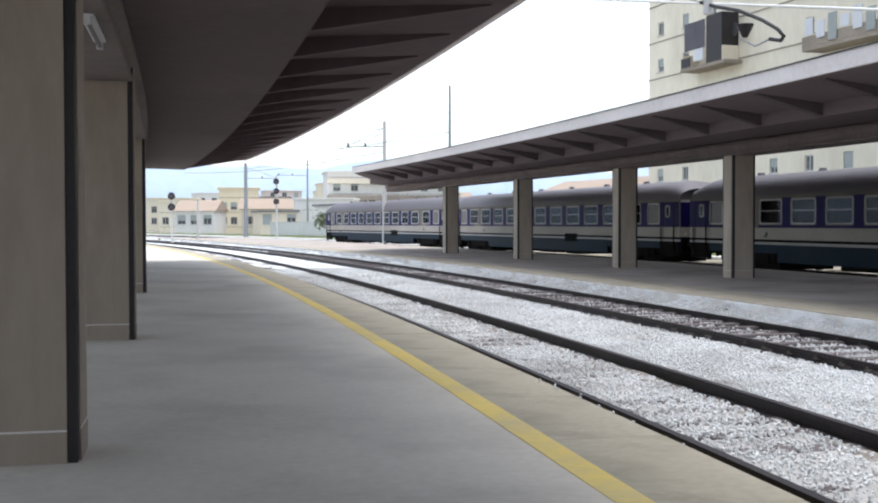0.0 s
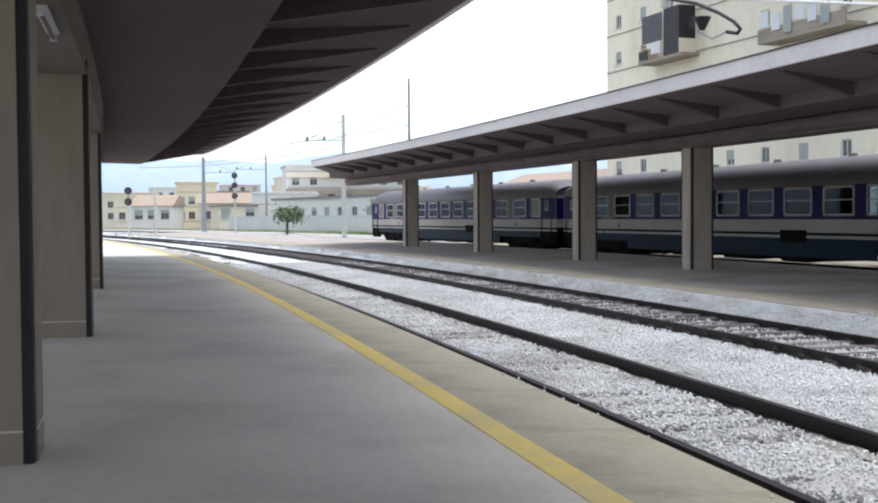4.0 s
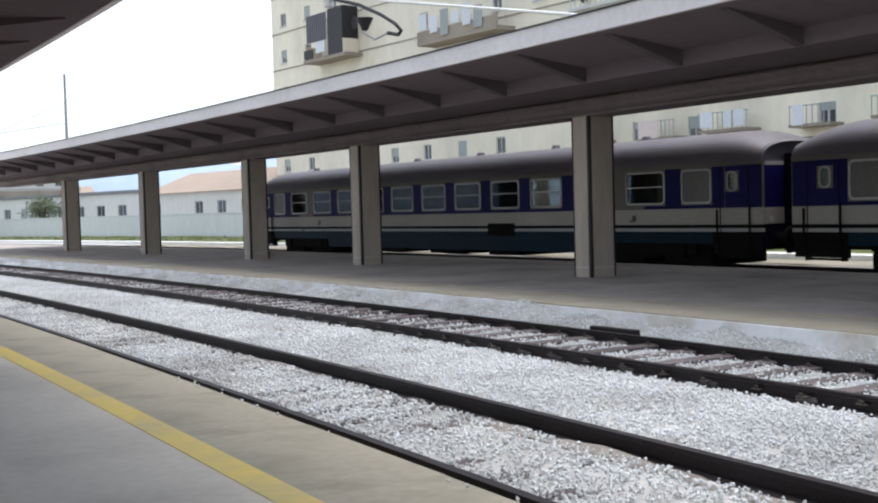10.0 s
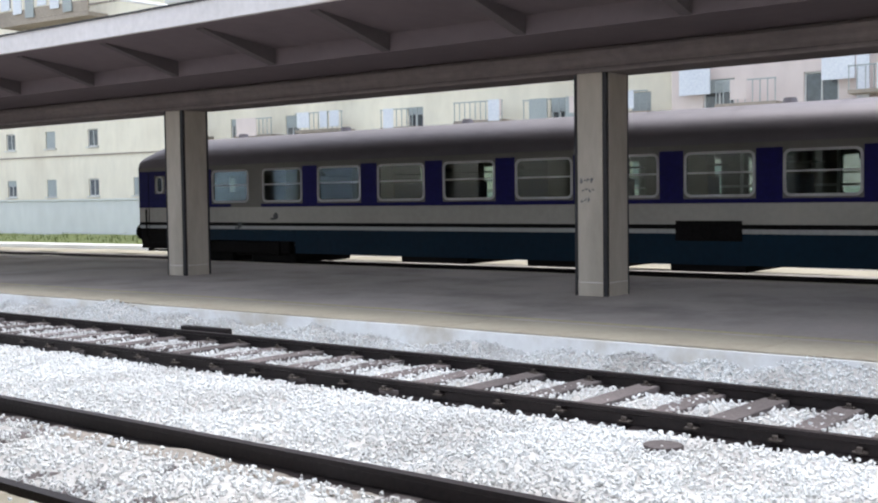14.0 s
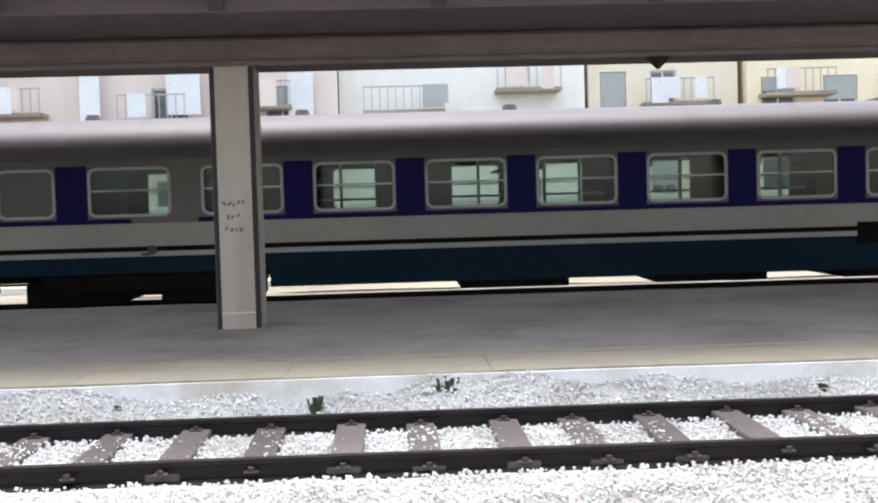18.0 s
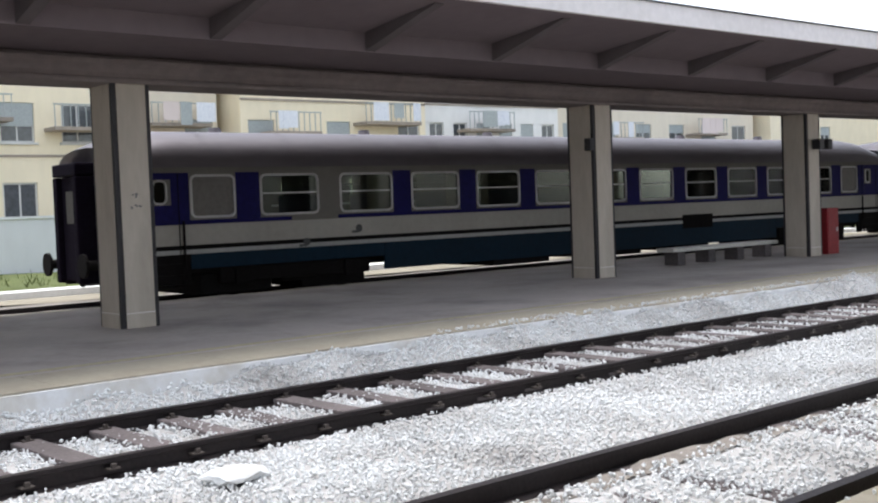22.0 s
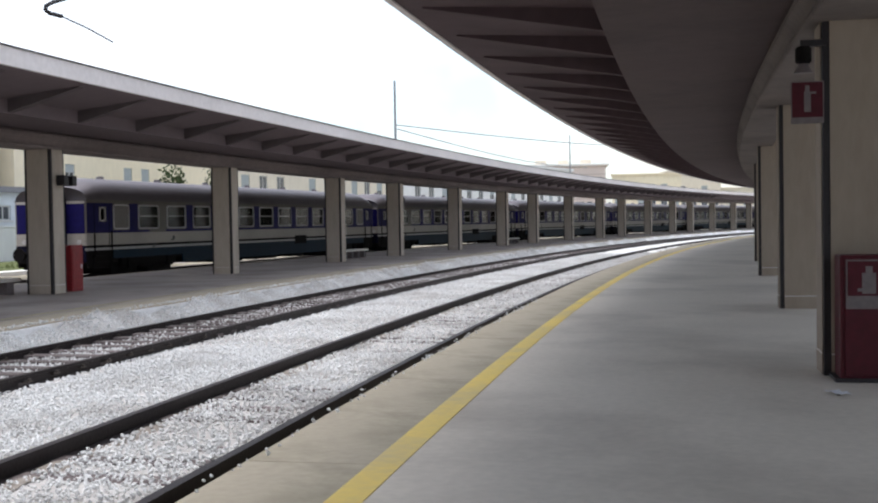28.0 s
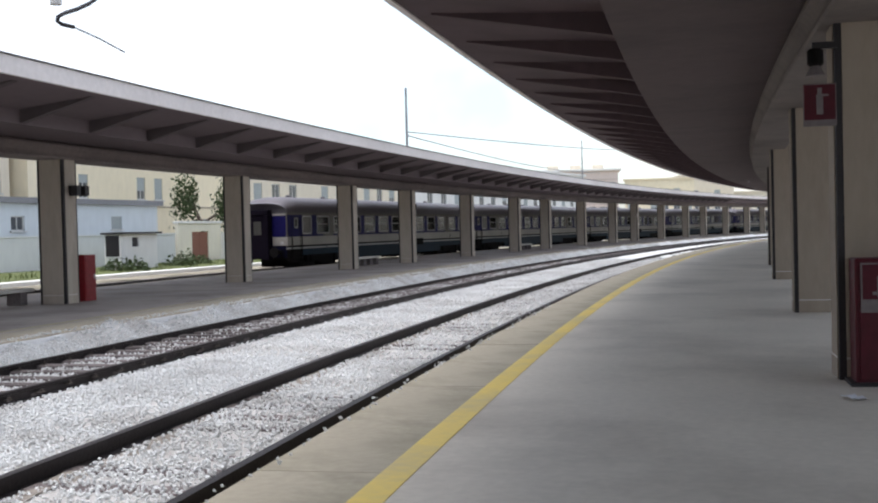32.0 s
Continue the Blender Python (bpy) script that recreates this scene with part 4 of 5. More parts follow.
xl = wall_x(-68.2)
part("dish_aerial", cyl(0.32, -0.05, 0.05, 16, 0.2, axis="Y", at_=(wall_x(-46.7), -0.3, 13.2)), M_DARK, apt)
part("dish_aerial", cyl(0.5, -0.05, 0.05, 16, 0.3, axis="Y", at_=(xl + 0.4, -0.8, 15.2)), M_DARK, apt)

building("apartment_building", "pinkish grey apartment block with white downpipes and washing", -20.1, -1.8, 41, 14, M_PINK, 4, 5, first=1.2, storey=3.3, seed=9)[0]
pk = bpy.data.objects["apartment_building.001"]
for s, z0_, z1_, w in ((-19.0, 5.4, 6.6, 1.3), (-13.1, 4.0, 9, 0.45), (-13.9, 5.6, 6.4, 1.2), (-9.8, 4.2, 9, 0.7), (-6.8, 5.0, 7.0, 1.2), (-3.0, 4.2, 6.4, 0.9)):
    x = (pk.matrix_world.inverted() @ A(s, 41)).x
    part("washing", box(x - w / 2, x + w / 2, -0.5, -0.42, z0_, z1_, 0.01), M_CLOTH, pk)
building("house", "white rendered house with plain bands", -1.78, 6.6, 42, 10.5, M_CHALK, 1, 2, first=1.0, seed=2)
building("house", "sand coloured rendered house with two windows", 6.8, 12.0, 42.5, 9.5, M_SAND, 2, 3, win=(1.0, 1.6), first=1.4, storey=3.4, seed=3)
building("house", "pale yellow rendered house with closed shutters", 12.2, 18.6, 42, 11, M_OCHRE, 3, 3, first=1.5, storey=3.0, seed=5)
building("house", "low sand coloured house with shop front", 18.9, 24.0, 44, 8.2, M_SAND, 2, 3, first=1.0, storey=3.2, seed=6, roof="pitched")
building("house", "pale yellow rendered house with string courses", 24.3, 33.5, 42.5, 10, M_OCHRE, 3, 5, first=1.2, storey=2.9, seed=7)
building("house", "white rendered house with many windows", 33.8, 42.0, 43, 9.6, M_CHALK, 3, 6, win=(0.9, 1.5), first=1.3, storey=2.9, seed=8)
building("house", "sand coloured house with tiled roof", 42.5, 58.0, 44, 8.5, M_SAND, 2, 6, first=1.2, storey=3.2, seed=10, roof="pitched")
building("house", "pale yellow house with many windows", 58.5, 80.0, 43, 9.5, M_OCHRE, 3, 11, win=(1.0, 1.6), first=1.2, storey=3.0, seed=11, skip=0.7)
building("house", "sand coloured long low house", 80.5, 112.0, 43, 8.5, M_SAND, 2, 12, first=1.2, storey=3.2, seed=12, roof="pitched")
building("house", "white rendered long house", 112.5, 160.0, 43, 9.0, M_CHALK, 2, 16, first=1.2, storey=3.2, seed=13)
building("goods_shed", "long white goods shed with dark grey roof", -150, -97.5, 41, 3.9, M_CHALK, 1, 14, win=(1.6, 1.2), first=1.6, seed=14, roof="grey", courses=False)
building("goods_shed", "white shed with pitched tile roof", -97.0, -79.5, 40.5, 3.6, M_CHALK, 1, 5, win=(1.4, 1.6), first=1.2, seed=15, roof="pitched", courses=False)


def balcony(b, x, z, w, cloths, seed):
    """A slab with a thin railing and some washing, on the front of a house."""
    rng = random.Random(seed)
    sl = part("balcony", box(x - w / 2, x + w / 2, -1.1, -0.002, z, z + 0.14, 0.01), M_STAINED, b, "concrete balcony with thin railing")
    n = max(4, int(w / 0.28))
    for i in range(n + 1):
        xi = x - w / 2 + 0.04 + (w - 0.08) * i / n
        part("baluster", box(xi - 0.015, xi + 0.015, -1.07, -1.04, z + 0.142, z + 0.95), M_SHUTTER, sl)
    part("handrail", box(x - w / 2, x + w / 2, -1.08, -1.03, z + 0.952, z + 1.0), M_SHUTTER, sl)
    for i in range(cloths):
        xi, cw = x + rng.uniform(-0.45, 0.35) * w, rng.uniform(0.4, 0.9)
        part("washing", box(xi, xi + cw, -1.16 - 0.02 * i, -1.15 - 0.02 * i, z + rng.uniform(0.05, 0.35), z + 1.02), rng.choice((M_CLOTH, M_CLOTH, M_SHUTTER, M_PINK)), sl)


for i, (nm, spots) in enumerate((("house", ((-2.2, 4.9, 3.0), (2.4, 5.6, 2.4))), ("house.001", ((0.4, 5.0, 2.6),)), ("house.002", ((-1.8, 5.2, 2.6), (2.1, 4.9, 2.2))), ("house.003", ((0.6, 5.3, 2.8),)), ("house.004", ((-2.9, 4.9, 2.6), (2.4, 5.4, 3.2))), ("house.005", ((-1.0, 5.2, 3.0),)), ("house.006", ((-4.0, 4.9, 3.0), (3.5, 5.2, 2.6))))):
    for j, (x, z, w) in enumerate(spots):
        balcony(bpy.data.objects[nm], x, z, w, 2 + (i + j) % 2, i * 7 + j)
for i, s in enumerate((-46, -41.5, -37.5, -33, -29, -25.5, -22.5)):
    for k, z in enumerate((4.9, 7.87)):
        balcony(apt, wall_x(s + 0.8 * k), z - 0.1 * (i % 2), 2.2 + 0.4 * (i % 3), 1 + (i + k) % 3, 40 + i * 3 + k)
for i, (x, z) in enumerate(((-6.5, 4.8), (-1.5, 5.0), (3.5, 4.7), (7.2, 5.1))):
    balcony(pk, x, z, 2.4, 1 + i % 2, 80 + i)
for i, s in enumerate((-8.5, 2.0, 4.6, 15.0, 27.5, 36.0, 49.0)):
    ae = thing("roof_aerial", "thin television aerial on a house roof", "aerial", "roof aerials", m=at(s, 46, 8))
    part("pole", cyl(0.03, 0, 6.5, 6), M_POLE, ae)
    for k in range(4):
        part("dipole", cyl(0.015, -0.5 + 0.06 * k, 0.5 - 0.06 * k, 6, axis="X", at_=(0, 0, 5.4 + 0.28 * k)), M_POLE, ae)


M_BLUEW = plaster("blue_grey_render", (0.68, 0.73, 0.76))
building("warehouse", "low pale blue-grey rendered warehouse", 46.5, 63.0, 37.0, 3.5, M_BLUEW, 1, 2, win=(1.1, 0.8), first=2.0, seed=30, courses=False, roof="grey", depth=5)
hut = thing("track_hut", "low white hut with a dark panel as open doorway beside the tracks", "hut", m=at(53.5, 31.6))
part("front_wall", facade(-1.75, 1.75, -0.4, 1.68, [(-0.7, -0.1, 1.0, 1.5)], 0.12), M_CHALK, hut)
part("rear_wall", box(-1.75, 1.75, 0.9, 1.02, -0.4, 1.68), M_CHALK, hut)
part("side_wall", box(-1.75, -1.63, 0.122, 0.898, -0.4, 1.68), M_CHALK, hut)
part("side_wall", box(1.63, 1.75, 0.122, 0.898, -0.4, 1.68), M_CHALK, hut)
part("flat_roof", box(-1.9, 1.9, -0.25, 1.15, 1.682, 1.79, 0.02), M_DARK, hut)
part("hatch", box(-0.7, -0.1, 0.06, 0.1, 1.0, 1.5), M_DARK, hut)
# Dark panel stands in for the unlit inside of an open doorway.
part("door", box(-1.79, -1.752, 0.1, 0.92, 0.5, 1.62, 0.01), M_DARK, hut)
yard = thing("yard_wall", "cream rendered yard wall with a pale coping", "wall", m=at(64.6, 35.0))
part("panel", box(-2.6, -1.0, 0, 0.25, -0.5, 2.3), M_CREAM, yard)
part("panel", box(1.0, 2.6, 0, 0.25, -0.5, 2.3), M_CREAM, yard)
part("lintel", box(-0.998, 0.998, 0, 0.25, 1.8, 2.3), M_CREAM, yard)
part("coping", box(-2.7, 2.7, -0.08, 0.33, 2.302, 2.45, 0.02), M_CHALK, yard)
gate = thing("yard_gate", "rusty red metal gate in the yard wall", "gate", m=at(64.6, 35.06))
part("leaf", box(-0.98, -0.01, 0, 0.06, -0.3, 1.75, 0.01), M_RUST, gate)
part("leaf", box(0.01, 0.98, 0, 0.06, -0.3, 1.75, 0.01), M_RUST, gate)
for z in (0.2, 1.3):
    part("cross_bar", box(-0.95, 0.95, -0.03, -0.002, z, z + 0.08), M_RUST, gate)


def spot(az, dist, z=0.0):
    a = radians(az)
    return Vector((math.sin(a) * dist, math.cos(a) * dist, z))


def facing(az, dist, turn=0.0):
    return Matrix.Translation(spot(az, dist)) @ Matrix.Rotation(radians(-az + turn), 4, "Z")


building("house", "distant pale yellow block of flats", -4, 4, 0, 8.5, M_OCHRE, 3, 4, m=facing(-10.2, 230), seed=20, z0=-1)
building("house", "distant cream block of flats", -7, 7, 0, 9.5, M_CREAM, 3, 5, m=facing(-4.2, 230, 12), seed=21, z0=-1)
building("house", "distant low house with tiled roof", -10, 10, 0, 4.2, M_SAND, 1, 5, m=facing(-7.4, 210), seed=22, z0=-1, roof="pitched")
building("house", "distant sand coloured block of flats", -9, 9, 0, 8.0, M_SAND, 3, 6, m=facing(-1.0, 250), seed=23, z0=-1)
building("house", "distant cream rendered house", -5, 5, 0, 6, M_CREAM, 2, 4, m=facing(-12.9, 240), seed=24, z0=-1)
blk, W = building("apartment_building", "distant flat-roofed apartment block with roof terrace", -9.5, 9.5, 0, 13.2, M_PINK, 5, 8, m=facing(164.8, 250), seed=25, z0=-1, win=(1.2, 1.6), storey=2.7, skip=0.05)
part("roof_terrace", box(-10.2, 10.2, -0.9, 10.6, 13.52, 13.95, 0.03), M_CHALK, blk)
for x in (-6, -1, 4):
    part("stair_head", box(x, x + 2.4, 3, 6, 13.96, 15.0, 0.03), M_SAND, blk)
building("house", "distant pale yellow house with flat roof", -7, 7, 0, 10.6, M_OCHRE, 3, 6, m=facing(169.0, 235), seed=26, z0=-1, courses=False)
building("house", "distant sand coloured house among others", -6, 6, 0, 11.8, M_SAND, 4, 5, m=facing(171.3, 255, 10), seed=28, z0=-1, courses=False)
building("house", "distant cream rendered house", -9, 9, 0, 8.0, M_CREAM, 2, 6, m=facing(173.5, 260), seed=27, z0=-1)

blk2, W = building("apartment_building", "distant pale flat-roofed block with long balconies", -11, 11, 0, 10.5, M_CHALK, 4, 7, m=facing(-2.6, 200, 8), seed=31, z0=-1)
for k in range(3):
    part("long_balcony", box(-11.2, 11.2, -1.2, -0.1, 2.6 + 2.95 * k, 3.5 + 2.95 * k), M_STAINED if k % 2 else M_SAND, blk2)
building("house", "distant pale grey house", -5, 5, 0, 5.5, M_CHALK, 2, 3, m=facing(-6.0, 190, -8), seed=32, z0=-1)
for i, (az, dist, wd, ht, fl, wall, rf) in enumerate(((-13.6, 300, 12, 11, 3, M_SAND, None), (-11.4, 330, 10, 14, 4, M_CHALK, None), (-9.0, 300, 14, 11.5, 3, M_SAND, "grey"), (-7.9, 380, 12, 17, 4, M_PINK, None), (-5.6, 320, 10, 14.5, 4, M_OCHRE, None), (-3.4, 340, 16, 17.5, 4, M_SAND, "grey"), (-1.6, 330, 12, 15, 4, M_CHALK, None), (0.4, 300, 14, 11, 3, M_PINK, "pitched"), (-12.4, 205, 7, 5.2, 2, M_CHALK, "pitched"), (-8.2, 185, 6, 4.6, 1, M_SAND, "grey"))):
    building("house", "distant hazy town house with plain rows of windows", -wd / 2, wd / 2, 0, ht * 0.72, wall, fl, 3, m=facing(az, dist, (-14, 9, -5, 12)[i % 4]), seed=60 + i, z0=-1, roof=rf, win=(1.5, 1.7), courses=False)
bank = [spot(az, dist, -0.44 + 0.05 * (dist > 130)) for dist in (100, 150) for az in range(-16, 1)]
tagged(new("grass_bank", mesh("grass_bank", bank, [(i, i + 1, i + 18, i + 17) for i in range(16)], M_GREEN)), "dry yellow-green grass beyond the tracks", "grass", kind="stuff")

# hills on the horizon, the distance haze put into their pale blue colour
verts, faces = [], []
azs = [-60 + i * 1.5 for i in range(70)]
for i, a in enumerate(azs):
    h = 78 + 30 * (noise.noise((a * 0.13, 1.7, 0)) + 0.5 * noise.noise((a * 0.5, 4.2, 0)))
    verts += [spot(a, 1500, -5), spot(a, 1520, max(8, h)), spot(a, 1700, -5)]
for i in range(len(azs) - 1):
    a = i * 3
    faces += [(a, a + 3, a + 4, a + 1), (a + 1, a + 4, a + 5, a + 2)]
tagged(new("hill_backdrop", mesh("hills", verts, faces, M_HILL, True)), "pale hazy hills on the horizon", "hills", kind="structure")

# boundary wall, verge, pale service path
M_WALL = plaster("wall_render", (0.72, 0.73, 0.72))
for wa, wb in ((-150, 61.85), (67.35, 175)):
    wl_ = new("boundary_wall", sweep("boundary_wall", [(35, -0.5), (35.25, -0.5), (35.25, 1.6), (35.3, 1.62), (35.3, 1.7), (34.95, 1.7), (34.95, 1.62), (35, 1.6)], wa, wb, 3.0, M_WALL))
    tagged(wl_, "pale rendered boundary wall with coping", "wall", kind="structure")
path = new("service_path", sweep("service_path", [(26.5, -0.4), (27.4, -0.4), (27.4, -0.14), (26.5, -0.14)], -200, 260, 3.0, mat("path_concrete", (0.82, 0.81, 0.78), (0.68, 0.67, 0.64), 0.85, 1.5, 0.1)))
tagged(path, "pale concrete service path beside the tracks", "path", kind="structure")
verge = new("verge", sweep("verge", [(29.5, -0.45), (30.5, -0.22), (34.9, -0.1), (34.9, -0.5)], -200, 200, 2.0, M_GREEN, wob=0.1))
tagged(verge, "rough grass verge below the wall", "grass", kind="stuff")
rng = random.Random(5)
verts, faces = [], []
for i in range(5200):
    s, d = rng.uniform(-110, 90), rng.triangular(29.6, 34.8, 31)
    p = A(s, d, -0.25)
    h, w, a = rng.uniform(0.12, 0.4), rng.uniform(0.015, 0.035), rng.uniform(0, 6.3)
    k = len(verts)
    lean = Vector((rng.uniform(-0.15, 0.15), rng.uniform(-0.15, 0.15), h))
    u = Vector((math.cos(a), math.sin(a), 0)) * w
    verts += [p - u, p + u, p + lean]
    faces.append((k, k + 1, k + 2))
tagged(new("grass_tufts", mesh("grass_tufts", verts, faces, M_GREEN)), "tufts of rough grass along the verge", "grass", kind="stuff")


def tree(label, m, h, r, seed, leaf=M_LEAF, tall=0.24):
    rng = random.Random(seed)
    t = thing("tree", label, "tree", m=m)
    bms = [cyl(0.16, -0.5, h * 0.5, 8, 0.1)]
    cl = []
    for i in range(7):
        a, e = rng.uniform(0, 6.28), rng.uniform(0.35, 1.1)
        b = cyl(0.06, 0, h * 0.42, 6, 0.02)
        bmesh.ops.rotate(b, verts=b.verts, matrix=Euler((e, 0, a)).to_matrix())
        bmesh.ops.translate(b, verts=b.verts, vec=(0, 0, h * rng.uniform(0.36, 0.48)))
        tip = Vector((0, 0, h * 0.42))
        tip.rotate(Euler((e, 0, a)))
        cl.append(tip + Vector((0, 0, h * 0.43)))
        bms.append(b)
    part("trunk", join(*bms), M_BARK, t)
    verts, faces = [], []
    for i in range(1500):
        c = rng.choice(cl) + Vector((rng.gauss(0, r * 0.3), rng.gauss(0, r * 0.3), rng.gauss(0, r * tall)))
        u, v = Vector((rng.uniform(-1, 1), rng.uniform(-1, 1), rng.uniform(-1, 1))).normalized(), Vector((rng.uniform(-1, 1), rng.uniform(-1, 1), rng.uniform(-1, 1))).normalized()
        sz, k = rng.uniform(0.1, 0.24), len(verts)
        verts += [c - u * sz, c + v * sz * 0.5, c + u * sz, c - v * sz * 0.5]
        faces.append((k, k + 1, k + 2, k + 3))
    part("crown", mesh("crown", verts, faces, leaf), None, t)
    return t


tree("slender dark green tree behind the wall", at(69.3, 38), 5.3, 0.9, 2, tall=0.9)
tree("low haze-paled green tree beside the far tracks", facing(-5.8, 118), 2.6, 1.5, 3, M_PALELEAF)
tree("small green tree beside the far tracks", facing(-8.6, 205), 3.4, 1.8, 5, M_PALELEAF)
tree("small green tree beside the goods shed", at(-112, 38), 3.6, 1.8, 6, M_PALELEAF)


def bush(m, r, h, seed):
    """A low bush: leaves scattered through a ragged mound, on a few short stems."""
    rng = random.Random(seed)
    t = thing("bush", "low ragged green bush beside the track hut", "bush", "bushes by the hut", m=m)
    part("stem", join(*[cyl(0.03, -0.4, h * 0.6, 6, 0.01, at_=(rng.uniform(-r, r) * 0.5, rng.uniform(-r, r) * 0.5, 0)) for i in range(5)]), M_BARK, t)
    verts, faces = [], []
    for i in range(700):
        a, q = rng.uniform(0, 6.28), math.sqrt(rng.random())
        top = h * (1 - 0.7 * q * q) * (0.75 + 0.25 * math.sin(3 * a + seed))
        c = Vector((r * q * math.cos(a), r * q * math.sin(a), rng.uniform(-0.3, top)))
        u, v = Vector((rng.uniform(-1, 1), rng.uniform(-1, 1), rng.uniform(-1, 1))).normalized(), Vector((rng.uniform(-1, 1), rng.uniform(-1, 1), rng.uniform(-1, 1))).normalized()
        sz, k = rng.uniform(0.06, 0.15), len(verts)
        verts += [c - u * sz, c + v * sz * 0.5, c + u * sz, c - v * sz * 0.5]
        faces.append((k, k + 1, k + 2, k + 3))
    part("leaves", mesh("leaves", verts, faces, M_LEAF), None, t)


for i, (bs, bd, br, bh) in enumerate(((50.7, 31.0, 0.9, 0.75), (52.2, 30.9, 0.7, 0.5), (56.6, 31.2, 1.0, 0.7), (58.4, 31.8, 0.9, 0.8), (60.2, 32.2, 0.8, 0.5))):
    bush(at(bs, bd, -0.3), br, bh + 0.3, 11 + i)

# masts, signals, overhead line
def mast(label, base, h, r=0.13, arm=0.0, turn=0.0, material=None):
    t = thing("catenary_mast", label, "mast", m=Matrix.Translation(base) @ Matrix.Rotation(radians(turn), 4, "Z"))
    part("pole", cyl(r, -0.5, h, 12, r * 0.6), material or M_POLE, t)
    part("footing", box(-0.3, 0.3, -0.3, 0.3, -0.5, 0.15, 0.03), M_CPOLE, t)
    if arm:
        a = part("bracket_arm", cyl(0.04, 0, arm, 8, axis="X", at_=(0, 0, h * 0.8)), M_POLE, t)
        part("stay", tube("stay_rod", [(0, 0, h * 0.95), (arm, 0, h * 0.8)], 0.025, M_POLE).data, None, a)
        bpy.data.objects.remove(bpy.data.objects["stay_rod"])
        for f in (0.5, 0.95):
            part("insulator", cyl(0.07, 0, 0.3, 10, axis="Z", at_=(arm * f, 0, h * 0.8)), M_DARK, a)
    return t


mast("tall grey catenary mast behind the island platform", spot(0.35, 80, -0.3), 11.6)
mast("pale concrete catenary mast at the platform end", spot(-2.97, 86, -0.3), 9.6, 0.2, 3.0, 170, M_CPOLE)
mast("grey steel catenary mast beside the far tracks", spot(-9.9, 140, -0.3), 9.2, 0.3, 4.0, 10)
mast("grey steel catenary mast beside the far tracks", spot(-6.8, 150, -0.3), 10.2, 0.16, 4.0, 190)
mast("pale pole beside the far tracks", spot(-12.3, 110, -0.3), 4.2, 0.16, 0, 0, M_CPOLE)
mast("tall thin grey mast behind the island platform", spot(156.2, 62, -0.3), 9.6, 0.1)
mast("thin grey mast among the houses", spot(165.15, 150, -0.3), 13.1, 0.12)


def signal(label, base, h, lights):
    t = thing("railway_signal", label, "railway signal", m=Matrix.Translation(base))
    part("post", cyl(0.12, -0.5, h, 10), M_CPOLE, t)
    for z in lights:
        hd = part("signal_head", cyl(0.33, -0.1, 0.1, 20, axis="Y", at_=(0, -0.2, z)), M_DARK, t, "round black signal head")
        part("lens", cyl(0.14, -0.03, 0.0, 12, axis="Y", at_=(0, -0.3, z)), M_PANE, hd)
    return t


signal("pale signal post with three round black heads", spot(-8.37, 130, -0.3), 7.2, (6.6, 5.5, 4.3))
signal("pale signal post with round black heads", spot(-13.55, 105, -0.3), 4.6, (4.3, 3.3))
wires = thing("overhead_line", "thin overhead wires between the masts", "overhead wires")
for az0, d0, z0_, az1, d1, z1_ in ((-13, 110, 7.6, 0.35, 80, 8.0), (-13, 112, 6.4, -2.97, 86, 7.0), (-9.9, 140, 8.2, -2.97, 86, 8.4), (-6.8, 150, 9.0, 0.35, 80, 9.4), (-12, 160, 10.5, -2.97, 86, 8.8)):
    p, q = spot(az0, d0, z0_), spot(az1, d1, z1_)
    tube("wire", [p.lerp(q, i / 12) - Vector((0, 0, 0.5 * math.sin(math.pi * i / 12))) for i in range(13)], 0.025, M_POLE, wires)
for az0, d0, z0_, az1, d1, z1_ in ((156.2, 62, 6.9, 172, 120, 9.0), (156.2, 62, 6.7, 166, 130, 7.5)):
    p, q = spot(az0, d0, z0_), spot(az1, d1, z1_)
    tube("wire", [p.lerp(q, i / 12) - Vector((0, 0, 0.5 * math.sin(math.pi * i / 12))) for i in range(13)], 0.03, M_POLE, wires)
tube("white_cable", [A(-70, 30, 17.0).lerp(A(-30, 30, 8.2), i / 14) for i in range(15)], 0.07, M_CHALK, None, label="slack white cable strung past the apartment block", category="cable")



def line_bracket(s, bend, rod, top):
    """A steady arm that hangs from a span wire over the outer track."""
    br = thing("line_bracket", "curved dark steady arm hanging from an overhead span wire", "overhead bracket", "overhead brackets", m=at(s, 21.8))
    part("insulator", cyl(0.2, top[1] - 0.75, top[1], 12, 0.18, at_=(top[0], 0, 0)), M_CPOLE, br)
    tube("curved_arm", [(x, 0, z) for x, z in bend], 0.075, M_DARK, br)
    tube("steady_rod", [(x, 0, z) for x, z in rod], 0.035, M_POLE, br)
    x1 = bend[0][0]
    tube("span_wire", [(top[0], 0, top[1]), (x1, 0, bend[0][1]), (x1, -8, bend[0][1] + 1.6), (x1, -22, bend[0][1] + 6)], 0.03, M_POLE, br)
    return br


line_bracket(34.2, [(2.6, 10.3), (2.0, 9.95), (1.2, 9.6), (0.5, 9.35), (0.1, 9.15), (0.05, 9.0), (0.3, 8.93), (1.0, 8.95)], [(1.0, 8.95), (2.6, 8.8), (4.3, 8.55)], (0, 10.3))
b2 = line_bracket(-41.1, [(-1.2, 10.75), (0, 10.35), (1.75, 9.87), (3.4, 9.21), (4.4, 8.71), (4.8, 8.38), (4.6, 8.25), (3.9, 8.42)], [(3.9, 8.42), (2.9, 8.3), (1.9, 8.75)], (-0.6, 10.9))
part("weight", cyl(0.1, 8.75, 9.25, 10, 0.35, at_=(2.2, 0, 0)), M_DARK, b2)

